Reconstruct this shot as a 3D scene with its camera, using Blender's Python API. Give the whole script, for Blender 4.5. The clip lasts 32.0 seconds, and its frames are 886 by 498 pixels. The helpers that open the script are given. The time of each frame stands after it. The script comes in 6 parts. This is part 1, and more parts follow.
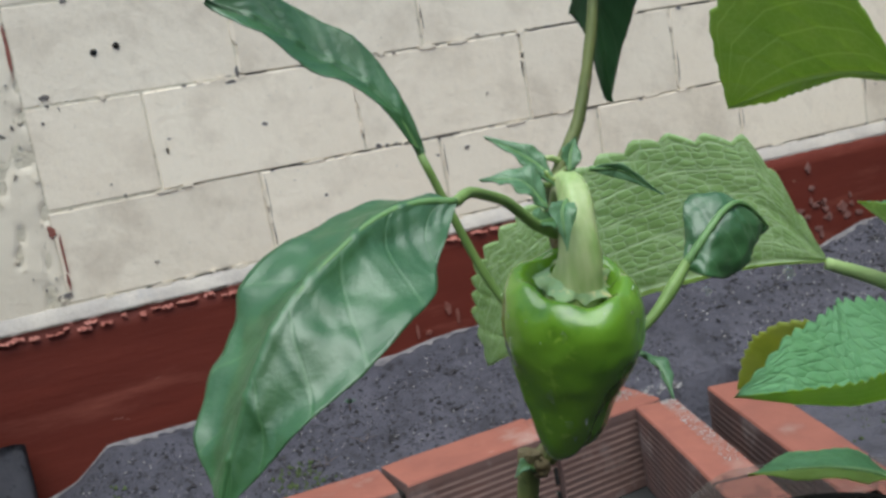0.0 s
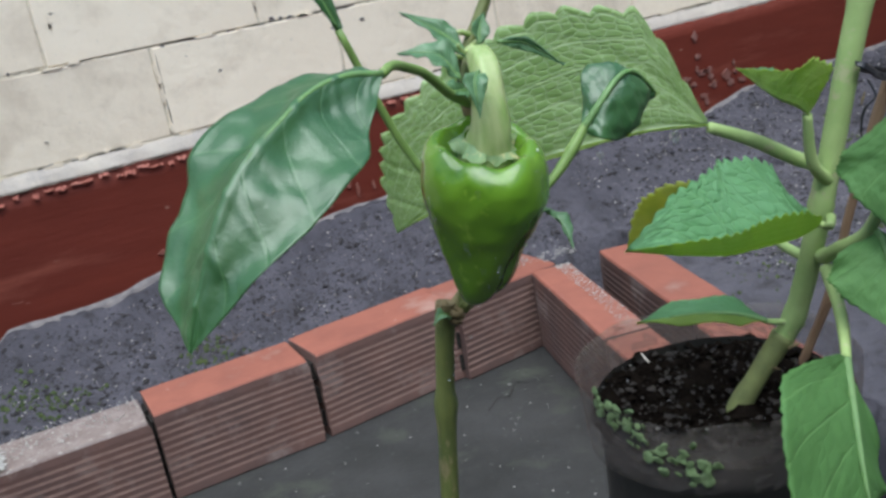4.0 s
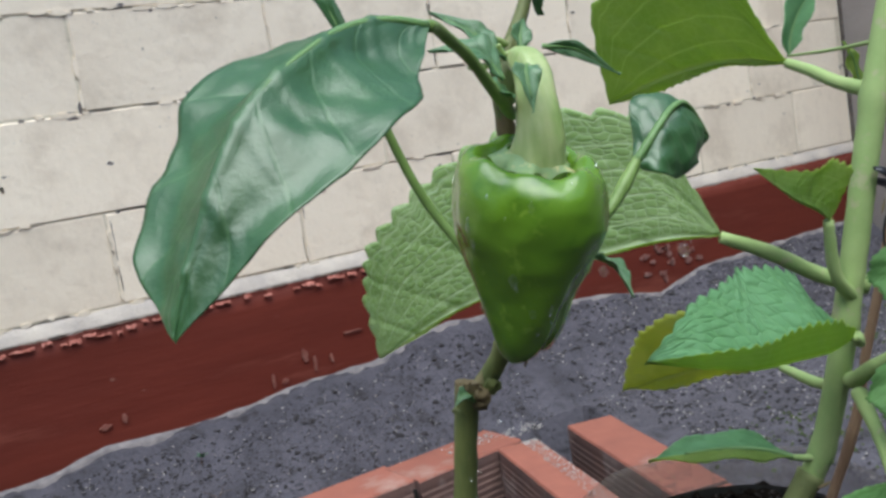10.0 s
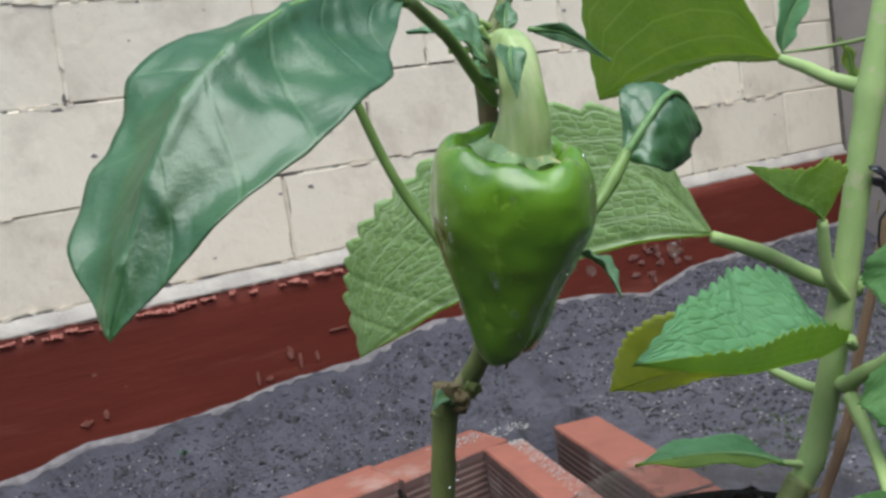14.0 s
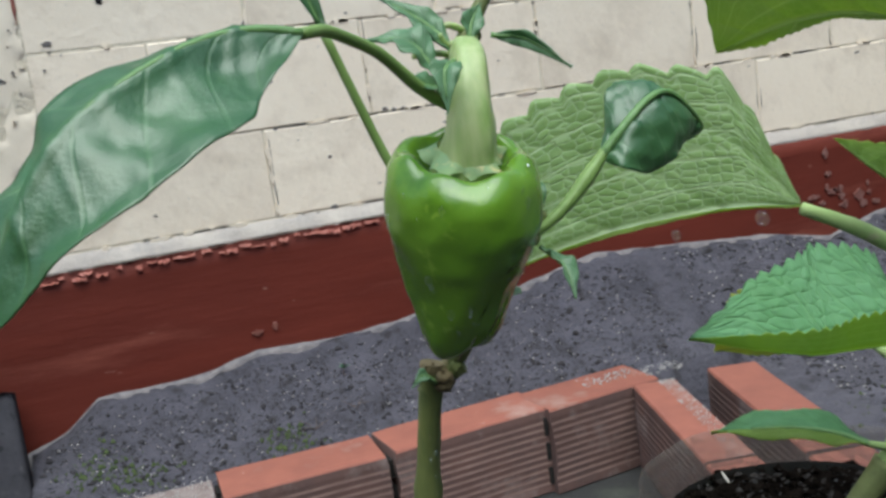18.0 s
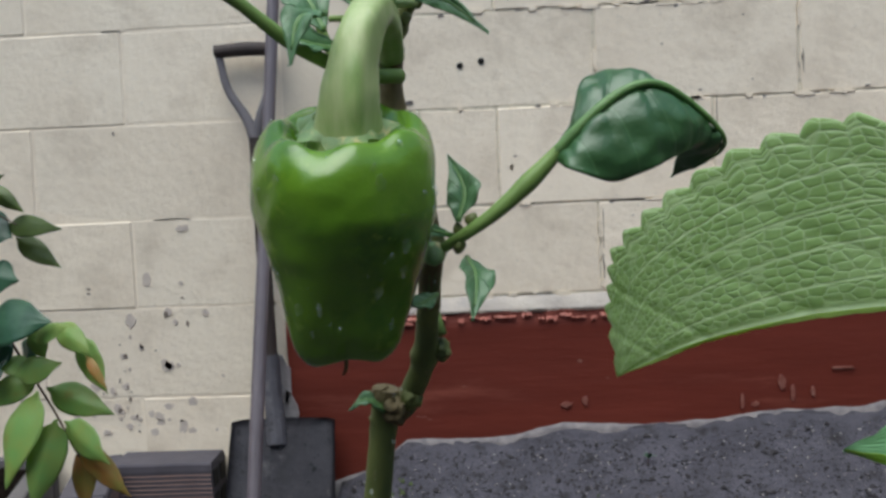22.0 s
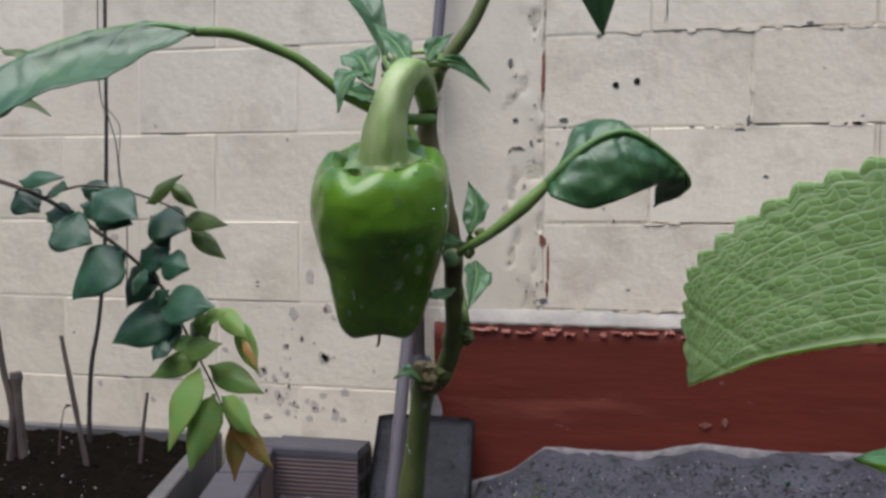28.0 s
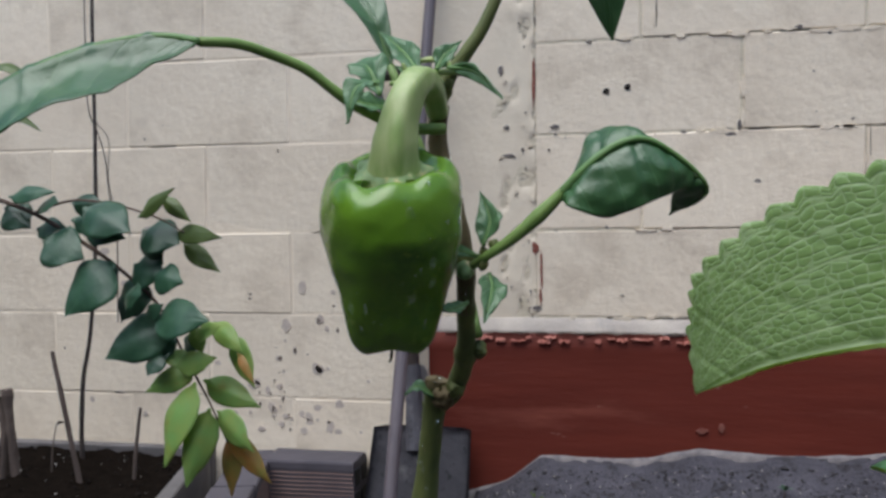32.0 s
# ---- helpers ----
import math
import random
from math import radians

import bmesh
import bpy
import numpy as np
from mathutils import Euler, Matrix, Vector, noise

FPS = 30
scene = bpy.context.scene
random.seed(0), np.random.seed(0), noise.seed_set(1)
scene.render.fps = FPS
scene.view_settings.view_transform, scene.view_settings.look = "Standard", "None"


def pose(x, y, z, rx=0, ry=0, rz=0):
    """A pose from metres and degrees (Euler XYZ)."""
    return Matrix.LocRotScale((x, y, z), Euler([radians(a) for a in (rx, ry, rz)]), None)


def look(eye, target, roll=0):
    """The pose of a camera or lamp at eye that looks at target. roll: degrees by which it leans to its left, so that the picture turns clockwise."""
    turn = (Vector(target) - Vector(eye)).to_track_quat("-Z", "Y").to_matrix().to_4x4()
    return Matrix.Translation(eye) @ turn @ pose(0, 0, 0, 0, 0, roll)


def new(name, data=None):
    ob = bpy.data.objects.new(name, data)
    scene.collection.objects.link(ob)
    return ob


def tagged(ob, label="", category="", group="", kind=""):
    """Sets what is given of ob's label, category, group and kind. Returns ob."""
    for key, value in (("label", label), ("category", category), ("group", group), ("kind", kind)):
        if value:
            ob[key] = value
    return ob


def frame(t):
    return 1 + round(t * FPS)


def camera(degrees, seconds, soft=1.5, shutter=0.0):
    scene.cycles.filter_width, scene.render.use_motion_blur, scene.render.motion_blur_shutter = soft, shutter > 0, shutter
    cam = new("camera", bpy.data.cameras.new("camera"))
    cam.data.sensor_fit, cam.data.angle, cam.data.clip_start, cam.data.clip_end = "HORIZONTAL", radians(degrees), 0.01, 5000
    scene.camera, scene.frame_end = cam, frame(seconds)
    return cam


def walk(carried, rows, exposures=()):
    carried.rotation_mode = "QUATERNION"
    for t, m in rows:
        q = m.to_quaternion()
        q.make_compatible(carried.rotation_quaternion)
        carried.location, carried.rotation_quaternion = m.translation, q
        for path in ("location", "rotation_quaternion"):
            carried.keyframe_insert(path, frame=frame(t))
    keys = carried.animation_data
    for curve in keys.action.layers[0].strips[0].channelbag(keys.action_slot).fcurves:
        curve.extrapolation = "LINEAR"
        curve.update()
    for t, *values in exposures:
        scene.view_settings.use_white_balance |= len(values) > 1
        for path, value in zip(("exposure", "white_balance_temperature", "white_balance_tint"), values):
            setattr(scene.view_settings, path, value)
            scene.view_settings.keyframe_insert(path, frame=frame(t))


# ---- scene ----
cam = camera(49.0, 32.0, soft=3.0)
PATH = [
    (0, (0.013, -2.016, 0.592), (0.696, -0.165, 0.265), -9.9),
    (0.5, (0.04, -2.034, 0.588), (0.667, -0.179, 0.181), -9.6),
    (1, (0.03, -2.029, 0.626), (0.62, -0.194, 0.093), -9.6),
    (1.5, (0.033, -2.026, 0.612), (0.622, -0.208, 0.023), -9.8),
    (2, (0.019, -2.035, 0.612), (0.646, -0.236, 0.001), -9.9),
    (2.5, (0.014, -2.051, 0.625), (0.663, -0.263, 0.007), -10.3),
    (3, (0.006, -2.056, 0.623), (0.678, -0.274, 0.012), -10.8),
    (3.5, (-0.003, -2.048, 0.616), (0.742, -0.298, -0.004), -10.6),
    (5.5, (-0.023, -2.003, 0.54), (0.932, -0.302, 0.101), -10.6),
    (6, (-0.058, -1.972, 0.541), (0.983, -0.299, 0.196), -10.5),
    (6.5, (-0.047, -1.962, 0.536), (1.065, -0.327, 0.23), -10.4),
    (7, (-0.022, -1.959, 0.564), (1.086, -0.313, 0.314), -10.4),
    (7.5, (-0.023, -1.968, 0.565), (1.05, -0.303, 0.296), -10.9),
    (8, (-0.009, -1.969, 0.553), (1.022, -0.274, 0.294), -10.4),
    (8.5, (-0.016, -1.974, 0.539), (0.999, -0.272, 0.276), -9.9),
    (9, (-0.017, -1.978, 0.539), (0.99, -0.268, 0.288), -9.5),
    (9.5, (-0.013, -1.98, 0.538), (0.989, -0.267, 0.29), -9.5),
    (10, (-0.013, -1.978, 0.539), (0.982, -0.26, 0.298), -9.2),
    (10.5, (-0.007, -1.972, 0.535), (0.989, -0.256, 0.282), -9.3),
    (11, (-0.008, -1.972, 0.54), (0.98, -0.252, 0.288), -9.6),
    (11.5, (-0.01, -1.966, 0.536), (0.985, -0.248, 0.29), -9.1),
    (12, (-0.006, -1.966, 0.54), (1.003, -0.256, 0.297), -9.0),
    (12.5, (-0.007, -1.968, 0.538), (1.0, -0.257, 0.297), -9.0),
    (13, (-0.009, -1.969, 0.537), (0.993, -0.254, 0.299), -8.8),
    (13.5, (-0.004, -1.965, 0.536), (1.009, -0.259, 0.293), -8.5),
    (15.5, (0.001, -1.973, 0.535), (0.963, -0.242, 0.256), -9.4),
    (16, (0.015, -1.983, 0.556), (0.859, -0.202, 0.211), -9.1),
    (16.5, (0.039, -1.996, 0.549), (0.767, -0.171, 0.177), -9.1),
    (17, (0.045, -2.001, 0.552), (0.748, -0.167, 0.177), -7.9),
    (17.5, (0.055, -2.002, 0.549), (0.729, -0.157, 0.174), -7.9),
    (18, (0.055, -2.005, 0.55), (0.691, -0.142, 0.195), -7.6),
    (18.5, (0.077, -2.01, 0.55), (0.566, -0.101, 0.206), -7.2),
    (19, (0.111, -2.014, 0.545), (0.416, -0.062, 0.239), -5.6),
    (19.5, (0.172, -2.026, 0.541), (0.266, -0.045, 0.323), -4.3),
    (20, (0.224, -2.026, 0.522), (0.131, -0.036, 0.348), -3.0),
    (20.5, (0.223, -2.035, 0.517), (0.183, -0.039, 0.399), -0.1),
    (21, (0.224, -2.031, 0.506), (0.122, -0.037, 0.395), 0.2),
    (21.6, (0.194, -2.015, 0.506), (0.006, -0.028, 0.383), -0.6),
    (22, (0.186, -1.983, 0.51), (0.068, 0.01, 0.398), -2.5),
    (22.5, (0.208, -1.98, 0.52), (-0.022, 0.003, 0.402), -1.9),
    (23, (0.235, -1.977, 0.513), (-0.134, -0.014, 0.402), -0.2),
    (23.5, (0.24, -1.977, 0.521), (-0.177, -0.023, 0.436), 0.2),
    (24, (0.239, -1.976, 0.513), (-0.239, -0.035, 0.427), 0.5),
    (24.5, (0.243, -1.976, 0.516), (-0.25, -0.039, 0.436), 0.8),
    (25, (0.239, -1.983, 0.516), (-0.231, -0.04, 0.442), 0.7),
    (25.5, (0.239, -1.986, 0.511), (-0.235, -0.045, 0.433), 1.4),
    (27.5, (0.244, -2.044, 0.51), (-0.221, -0.1, 0.433), 0.5),
    (28, (0.24, -2.047, 0.511), (-0.222, -0.103, 0.429), 0.2),
    (28.5, (0.245, -2.042, 0.51), (-0.22, -0.099, 0.425), -0.1),
    (29, (0.247, -2.039, 0.503), (-0.207, -0.093, 0.423), 0.0),
    (29.5, (0.243, -2.041, 0.509), (-0.206, -0.094, 0.44), -0.4),
    (30, (0.242, -2.042, 0.512), (-0.206, -0.094, 0.445), -0.6),
    (30.5, (0.242, -2.039, 0.513), (-0.208, -0.091, 0.455), -0.8),
    (31, (0.234, -2.04, 0.512), (-0.217, -0.092, 0.453), -0.2),
    (31.5, (0.235, -2.043, 0.513), (-0.205, -0.094, 0.448), -0.6),
    (32, (0.231, -2.041, 0.512), (-0.21, -0.091, 0.447), -0.7),
]
walk(cam, [(t, look(eye, target, roll)) for t, eye, target, roll in PATH], [(0.0, 0.76, 6080, 1), (1.0, 0.66, 6050, 1), (2.0, 0.80, 5980, 2), (3.5, 0.93, 5950, 3), (6.0, 0.92, 6050, 1), (8.0, 0.80, 6080, 2), (10.0, 0.90, 6080, 4), (18.0, 0.87, 6080, 1), (20.0, 0.64, 6200, 2), (23.0, 0.58, 6200, 4), (27.0, 0.59, 6150, 8), (32.0, 0.52, 6150, 8)])

# ---- daylight: bright overcast sky over a walled yard ----
world = bpy.data.worlds.new("overcast_sky")
scene.world = world
world.use_nodes = True
wn = world.node_tree.nodes
sky = wn.new("ShaderNodeTexSky")
sky.sky_type = "NISHITA"
sky.sun_disc = False
sky.sun_elevation = radians(58)
sky.sun_rotation = radians(200)
sky.dust_density = 1.5
sky.air_density = 1.0
world.node_tree.links.new(sky.outputs[0], wn["Background"].inputs[0])
wn["Background"].inputs[1].default_value = 0.12
sun = new("sun", bpy.data.lights.new("sun", "SUN"))
sun.data.energy, sun.data.angle, sun.data.color = 2.3, radians(60), (1.0, 0.97, 0.93)
sun.matrix_world = look((-0.6, -2.6, 8.0), (0.4, 0, 0))
tagged(sun, kind="structure")


# ---- materials ----
def surf(name, a, b, scale=8.0, rough=0.7, bump=0.3, bscale=60.0, dist=0.004, fleck=None, fscale=90.0, famount=0.62, stain=None, sscale=2.0,
         samount=0.55, metal=0.0, stretch=(1, 1, 1), spec=0.5, sss=0.0, trans=0.0, rand=0.0, coat=0.0, veins=None, fan=False):
    """A painted or natural surface: two mixed colours, flecks, larger stains and a fine relief."""
    m = bpy.data.materials.new(name)
    m.use_nodes = True
    nt = m.node_tree
    n, link = nt.nodes, nt.links.new
    p = n["Principled BSDF"]
    co = n.new("ShaderNodeTexCoord")
    mp = n.new("ShaderNodeMapping")
    mp.inputs["Scale"].default_value = stretch
    info = n.new("ShaderNodeObjectInfo")
    shift = n.new("ShaderNodeVectorMath")
    shift.operation = "SCALE"
    shift.inputs[0].default_value = (7.3, 3.1, 5.7)
    link(info.outputs["Random"], shift.inputs["Scale"])
    link(shift.outputs[0], mp.inputs["Location"])
    link(co.outputs["Object"], mp.inputs["Vector"])

    def nz(sc, detail=5.0, r=0.6):
        t = n.new("ShaderNodeTexNoise")
        t.inputs["Scale"].default_value, t.inputs["Detail"].default_value, t.inputs["Roughness"].default_value = sc, detail, r
        link(mp.outputs[0], t.inputs["Vector"])
        return t.outputs["Fac"]

    def ramp(src, lo, hi):
        t = n.new("ShaderNodeMapRange")
        t.inputs["From Min"].default_value, t.inputs["From Max"].default_value = lo, hi
        link(src, t.inputs["Value"])
        return t.outputs[0]

    def mix(f, x, y):
        t = n.new("ShaderNodeMix")
        t.data_type = "RGBA"
        link(f, t.inputs["Factor"])
        for sock, v in ((t.inputs["A"], x), (t.inputs["B"], y)):
            if isinstance(v, tuple):
                sock.default_value = (*v, 1)
            else:
                link(v, sock)
        return t.outputs["Result"]

    col = mix(ramp(nz(scale), 0.32, 0.68), a, b)
    mask = None
    if veins:
        ribs, slope, width, cu, cv, vcol, relief, net, tone = veins

        def mth(op, x, y=None):
            t = n.new("ShaderNodeMath")
            t.operation = op
            for sock, v in zip(t.inputs, (x, y)):
                if isinstance(v, (int, float)):
                    sock.default_value = v
                elif v is not None:
                    link(v, sock)
            return t.outputs[0]

        uv = n.new("ShaderNodeUVMap")
        sep = n.new("ShaderNodeSeparateXYZ")
        link(uv.outputs[0], sep.inputs[0])
        U, V = sep.outputs[0], sep.outputs[1]
        off = mth("ABSOLUTE", mth("SUBTRACT", mth("MULTIPLY", V, 2.0), 1.0))
        lean = mth("SUBTRACT", mth("MULTIPLY", U, ribs), mth("MULTIPLY", off, slope))
        if fan:
            lean = mth("MULTIPLY", U, cu)
        ph = mth("FRACT", mth("ADD", mth("MULTIPLY", off, ribs), mth("MULTIPLY", U, slope))) if fan else mth("FRACT", mth("ADD", mth("SUBTRACT", mth("MULTIPLY", U, ribs), mth("MULTIPLY", mth("POWER", off, 0.8), slope)), 10.0))
        d = mth("MINIMUM", ph, mth("SUBTRACT", 1.0, ph))
        side = ramp(d, width, width * 0.3)
        midr = ramp(off, 0.05, 0.015)
        vo = n.new("ShaderNodeTexVoronoi")
        vo.feature = "DISTANCE_TO_EDGE"
        cmb = n.new("ShaderNodeCombineXYZ")
        link(lean if fan else mth("MULTIPLY", lean, cu), cmb.inputs[0])
        link(mth("MULTIPLY", V, cv), cmb.inputs[1])
        link(cmb.outputs[0], vo.inputs["Vector"])
        vo.inputs["Scale"].default_value = 1.0
        vo.inputs["Randomness"].default_value = 0.6
        cell = mth("MULTIPLY", ramp(vo.outputs["Distance"], 0.09, 0.01), net)
        mask = mth("MAXIMUM", mth("MAXIMUM", side, midr), cell)
        bulge = mth("MULTIPLY", mth("MINIMUM", mth("MULTIPLY", vo.outputs["Distance"], 2.4), 0.7), net)
        col = mix(mth("MULTIPLY", mask, tone), col, vcol)
    if stain:
        col = mix(ramp(nz(sscale, 6.0, 0.65), samount, samount + 0.16), col, stain)
    if fleck:
        col = mix(ramp(nz(fscale, 3.0, 0.7), famount, famount + 0.07), col, fleck)
    if rand:
        hs = n.new("ShaderNodeHueSaturation")
        mm = n.new("ShaderNodeMath")
        mm.operation = "MULTIPLY_ADD"
        mm.inputs[1].default_value, mm.inputs[2].default_value = 2 * rand, 1 - rand
        link(info.outputs["Random"], mm.inputs[0])
        link(mm.outputs[0], hs.inputs["Value"])
        link(col, hs.inputs["Color"])
        col = hs.outputs[0]
    link(col, p.inputs["Base Color"])
    p.inputs["Roughness"].default_value, p.inputs["Metallic"].default_value = rough, metal
    p.inputs["Specular IOR Level"].default_value = spec
    p.inputs["Coat Weight"].default_value = coat
    p.inputs["Coat Roughness"].default_value = 0.12 if rough < 0.31 else 0.32
    if sss:
        p.inputs["Subsurface Weight"].default_value = sss
        p.inputs["Subsurface Radius"].default_value = (0.004, 0.006, 0.002)
        p.inputs["Subsurface Scale"].default_value = 1.0
    if bump:
        bn = n.new("ShaderNodeBump")
        bn.inputs["Strength"].default_value, bn.inputs["Distance"].default_value = bump, dist
        link(nz(bscale, 6.0, 0.65), bn.inputs["Height"])
        last = bn.outputs[0]
        if mask:
            b2 = n.new("ShaderNodeBump")
            b2.inputs["Strength"].default_value, b2.inputs["Distance"].default_value = 0.9, relief
            link(mth("SUBTRACT", bulge, mth("MULTIPLY", mask, 0.5)), b2.inputs["Height"])
            link(last, b2.inputs["Normal"])
            last = b2.outputs[0]
        link(last, p.inputs["Normal"])
    if trans:
        tr = n.new("ShaderNodeBsdfTranslucent")
        tint = n.new("ShaderNodeHueSaturation")
        tint.inputs["Saturation"].default_value, tint.inputs["Value"].default_value, tint.inputs["Hue"].default_value = 1.12, 1.5, 0.48
        link(col, tint.inputs["Color"])
        link(tint.outputs[0], tr.inputs["Color"])
        mx = n.new("ShaderNodeMixShader")
        mx.inputs[0].default_value = trans
        link(p.outputs[0], mx.inputs[1])
        link(tr.outputs[0], mx.inputs[2])
        link(mx.outputs[0], n["Material Output"].inputs["Surface"])
    return m


# darker flecks put the shade of small pits into the paint colour
M_BLOCK = surf("cream_wall_paint", (0.81, 0.712, 0.572), (0.752, 0.648, 0.512), 3.0, 0.85, 0.44, 40.0, 0.006, fleck=(0.56, 0.50, 0.42), fscale=120, famount=0.66,
               stain=(0.66, 0.565, 0.445), sscale=6.5, samount=0.51, rand=0.05)
M_JOINT = surf("weathered_mortar", (0.66, 0.59, 0.455), (0.58, 0.51, 0.395), 14.0, 0.9, 0.8, 80.0, 0.006, fleck=(0.22, 0.19, 0.16), fscale=15, famount=0.58)
M_PLASTER = surf("rough_cream_plaster", (0.75, 0.663, 0.530), (0.67, 0.583, 0.462), 6.0, 0.88, 0.4, 40.0, 0.005, fleck=(0.50, 0.44, 0.37), fscale=60, famount=0.72)
M_RED = surf("oxide_red_paint", (0.142, 0.026, 0.015), (0.098, 0.017, 0.010), 5.0, 0.65, 0.4, 16.0, 0.005, fleck=(0.36, 0.22, 0.17), fscale=30, famount=0.71,
             stain=(0.195, 0.052, 0.034), sscale=5.0, samount=0.56, stretch=(0.35, 1, 2.2), spec=0.25)
M_FLAKE = surf("peeling_red_paint_edge", (0.30, 0.085, 0.06), (0.40, 0.15, 0.115), 30.0, 0.7, 0.3, 80)
M_LIP = surf("pale_plaster_lip", (0.56, 0.50, 0.43), (0.41, 0.365, 0.33), 11.0, 0.9, 0.7, 60, stain=(0.34, 0.31, 0.30), sscale=9, samount=0.56)
M_FOOT = surf("pale_cement_edge", (0.25, 0.225, 0.22), (0.115, 0.105, 0.113), 34.0, 0.9, 0.8, 80)
M_SOIL = surf("damp_grey_soil", (0.094, 0.089, 0.110), (0.054, 0.051, 0.064), 11.0, 0.95, 1.0, 60.0, 0.014, fleck=(0.21, 0.20, 0.21), fscale=110, famount=0.68,
              stain=(0.028, 0.025, 0.028), sscale=22, samount=0.56)
M_CLOD = surf("soil_crumbs", (0.046, 0.042, 0.046), (0.018, 0.016, 0.018), 40.0, 0.95, 0.7, 120)
M_GRIT = surf("pale_grit", (0.42, 0.40, 0.38), (0.28, 0.26, 0.25), 40.0, 0.9, 0.5, 120)
M_FLOOR = surf("worn_concrete_floor", (0.046, 0.045, 0.045), (0.026, 0.026, 0.025), 6.0, 0.85, 0.8, 50.0, 0.006, fleck=(0.10, 0.10, 0.095), fscale=70, famount=0.66,
               stain=(0.058, 0.062, 0.050), sscale=9, samount=0.55, spec=0.25)
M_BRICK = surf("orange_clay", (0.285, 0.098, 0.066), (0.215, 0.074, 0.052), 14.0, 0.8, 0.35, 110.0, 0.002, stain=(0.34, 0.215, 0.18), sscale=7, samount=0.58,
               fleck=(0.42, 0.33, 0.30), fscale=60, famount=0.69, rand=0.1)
# brick sides: dusty clay, with their shade put into a darker colour than the tops
M_BRICKF = surf("dusty_shaded_clay_face", (0.158, 0.086, 0.071), (0.113, 0.070, 0.063), 10.0, 0.9, 0.4, 90.0, 0.002, stain=(0.25, 0.19, 0.175), sscale=9, samount=0.54, rand=0.12)
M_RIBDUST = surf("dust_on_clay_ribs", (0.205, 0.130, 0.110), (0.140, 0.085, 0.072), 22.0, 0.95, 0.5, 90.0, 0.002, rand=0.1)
M_GBRICK = surf("grey_painted_brick", (0.083, 0.074, 0.088), (0.056, 0.050, 0.061), 9.0, 0.85, 0.4, 70.0, 0.003, fleck=(0.12, 0.105, 0.11), fscale=55, famount=0.66)
M_GREYWALL = surf("grey_brown_plaster", (0.34, 0.30, 0.27), (0.25, 0.22, 0.20), 3.0, 0.9, 0.6, 30.0, 0.006, stain=(0.16, 0.14, 0.12), sscale=2, samount=0.6)
M_POTSOIL = surf("black_potting_soil", (0.006, 0.0048, 0.004), (0.013, 0.010, 0.008), 60.0, 1.0, 1.0, 140.0, 0.006, spec=0.0)
M_CHIP = surf("bark_chips", (0.020, 0.015, 0.012), (0.007, 0.005, 0.004), 40.0, 0.95, 0.5, 120, rand=0.4, spec=0.1)
M_BAG = surf("black_grow_bag", (0.018, 0.018, 0.017), (0.035, 0.034, 0.030), 9.0, 0.45, 0.3, 26.0, 0.004, stain=(0.05, 0.07, 0.03), sscale=9, samount=0.62)
M_STEEL = surf("cement_crusted_steel", (0.098, 0.094, 0.110), (0.060, 0.057, 0.068), 20.0, 0.75, 0.6, 70.0, 0.004, fleck=(0.035, 0.035, 0.04), fscale=70, famount=0.6, stain=(0.19, 0.18, 0.19), sscale=18, samount=0.58)
M_GRIP = surf("grey_painted_metal", (0.17, 0.155, 0.165), (0.12, 0.11, 0.118), 20.0, 0.5, 0.2, 60)
M_DARK = surf("dark_brown_wood", (0.050, 0.035, 0.030), (0.028, 0.020, 0.018), 30.0, 0.7, 0.3, 90, stretch=(1, 1, 0.15))
M_HANDLE = surf("purple_grey_broom_handle", (0.135, 0.115, 0.13), (0.095, 0.08, 0.092), 24.0, 0.5, 0.25, 70, stretch=(1, 1, 0.12))
M_BLACK = surf("black_plastic", (0.006, 0.007, 0.010), (0.011, 0.012, 0.016), 20.0, 0.4, 0.2, 60)
M_BRISTLE = surf("white_bristle", (0.66, 0.64, 0.61), (0.42, 0.41, 0.39), 60.0, 0.9, 0.8, 160)
M_TIMBER = surf("weathered_white_board", (0.150, 0.137, 0.137), (0.095, 0.088, 0.088), 12.0, 0.85, 0.5, 60, fleck=(0.12, 0.10, 0.09), fscale=50, famount=0.66)
M_STICK = surf("dry_stake", (0.12, 0.09, 0.075), (0.065, 0.048, 0.042), 40.0, 0.85, 0.5, 90, stretch=(1, 1, 0.2))
M_CANE = surf("brown_cane", (0.26, 0.17, 0.10), (0.17, 0.10, 0.06), 50.0, 0.7, 0.3, 120, fleck=(0.05, 0.035, 0.025), fscale=60, famount=0.64, stretch=(1, 1, 0.2))
M_ROD = surf("dark_iron_rod", (0.022, 0.018, 0.018), (0.05, 0.038, 0.034), 60.0, 0.7, 0.3, 120)
M_PEPPER = surf("green_pepper_skin", (0.140, 0.268, 0.018), (0.084, 0.196, 0.012), 16.0, 0.27, 0.26, 60.0, 0.0022, fleck=(0.185, 0.325, 0.030), fscale=90, famount=0.62, stain=(0.036, 0.112, 0.007), sscale=24, samount=0.52, spec=0.5, coat=0.3)
M_CALYX = surf("pale_green_calyx", (0.30, 0.42, 0.17), (0.22, 0.36, 0.17), 90.0, 0.5, 0.4, 160.0, 0.001, fleck=(0.55, 0.52, 0.24), fscale=150, famount=0.53, sss=0.1)
M_PED = surf("pepper_stalk", (0.44, 0.50, 0.24), (0.23, 0.34, 0.10), 170.0, 0.42, 0.25, 140.0, 0.001, stretch=(1, 1, 0.16), fleck=(0.10, 0.12, 0.05), fscale=420, famount=0.70, sss=0.15)
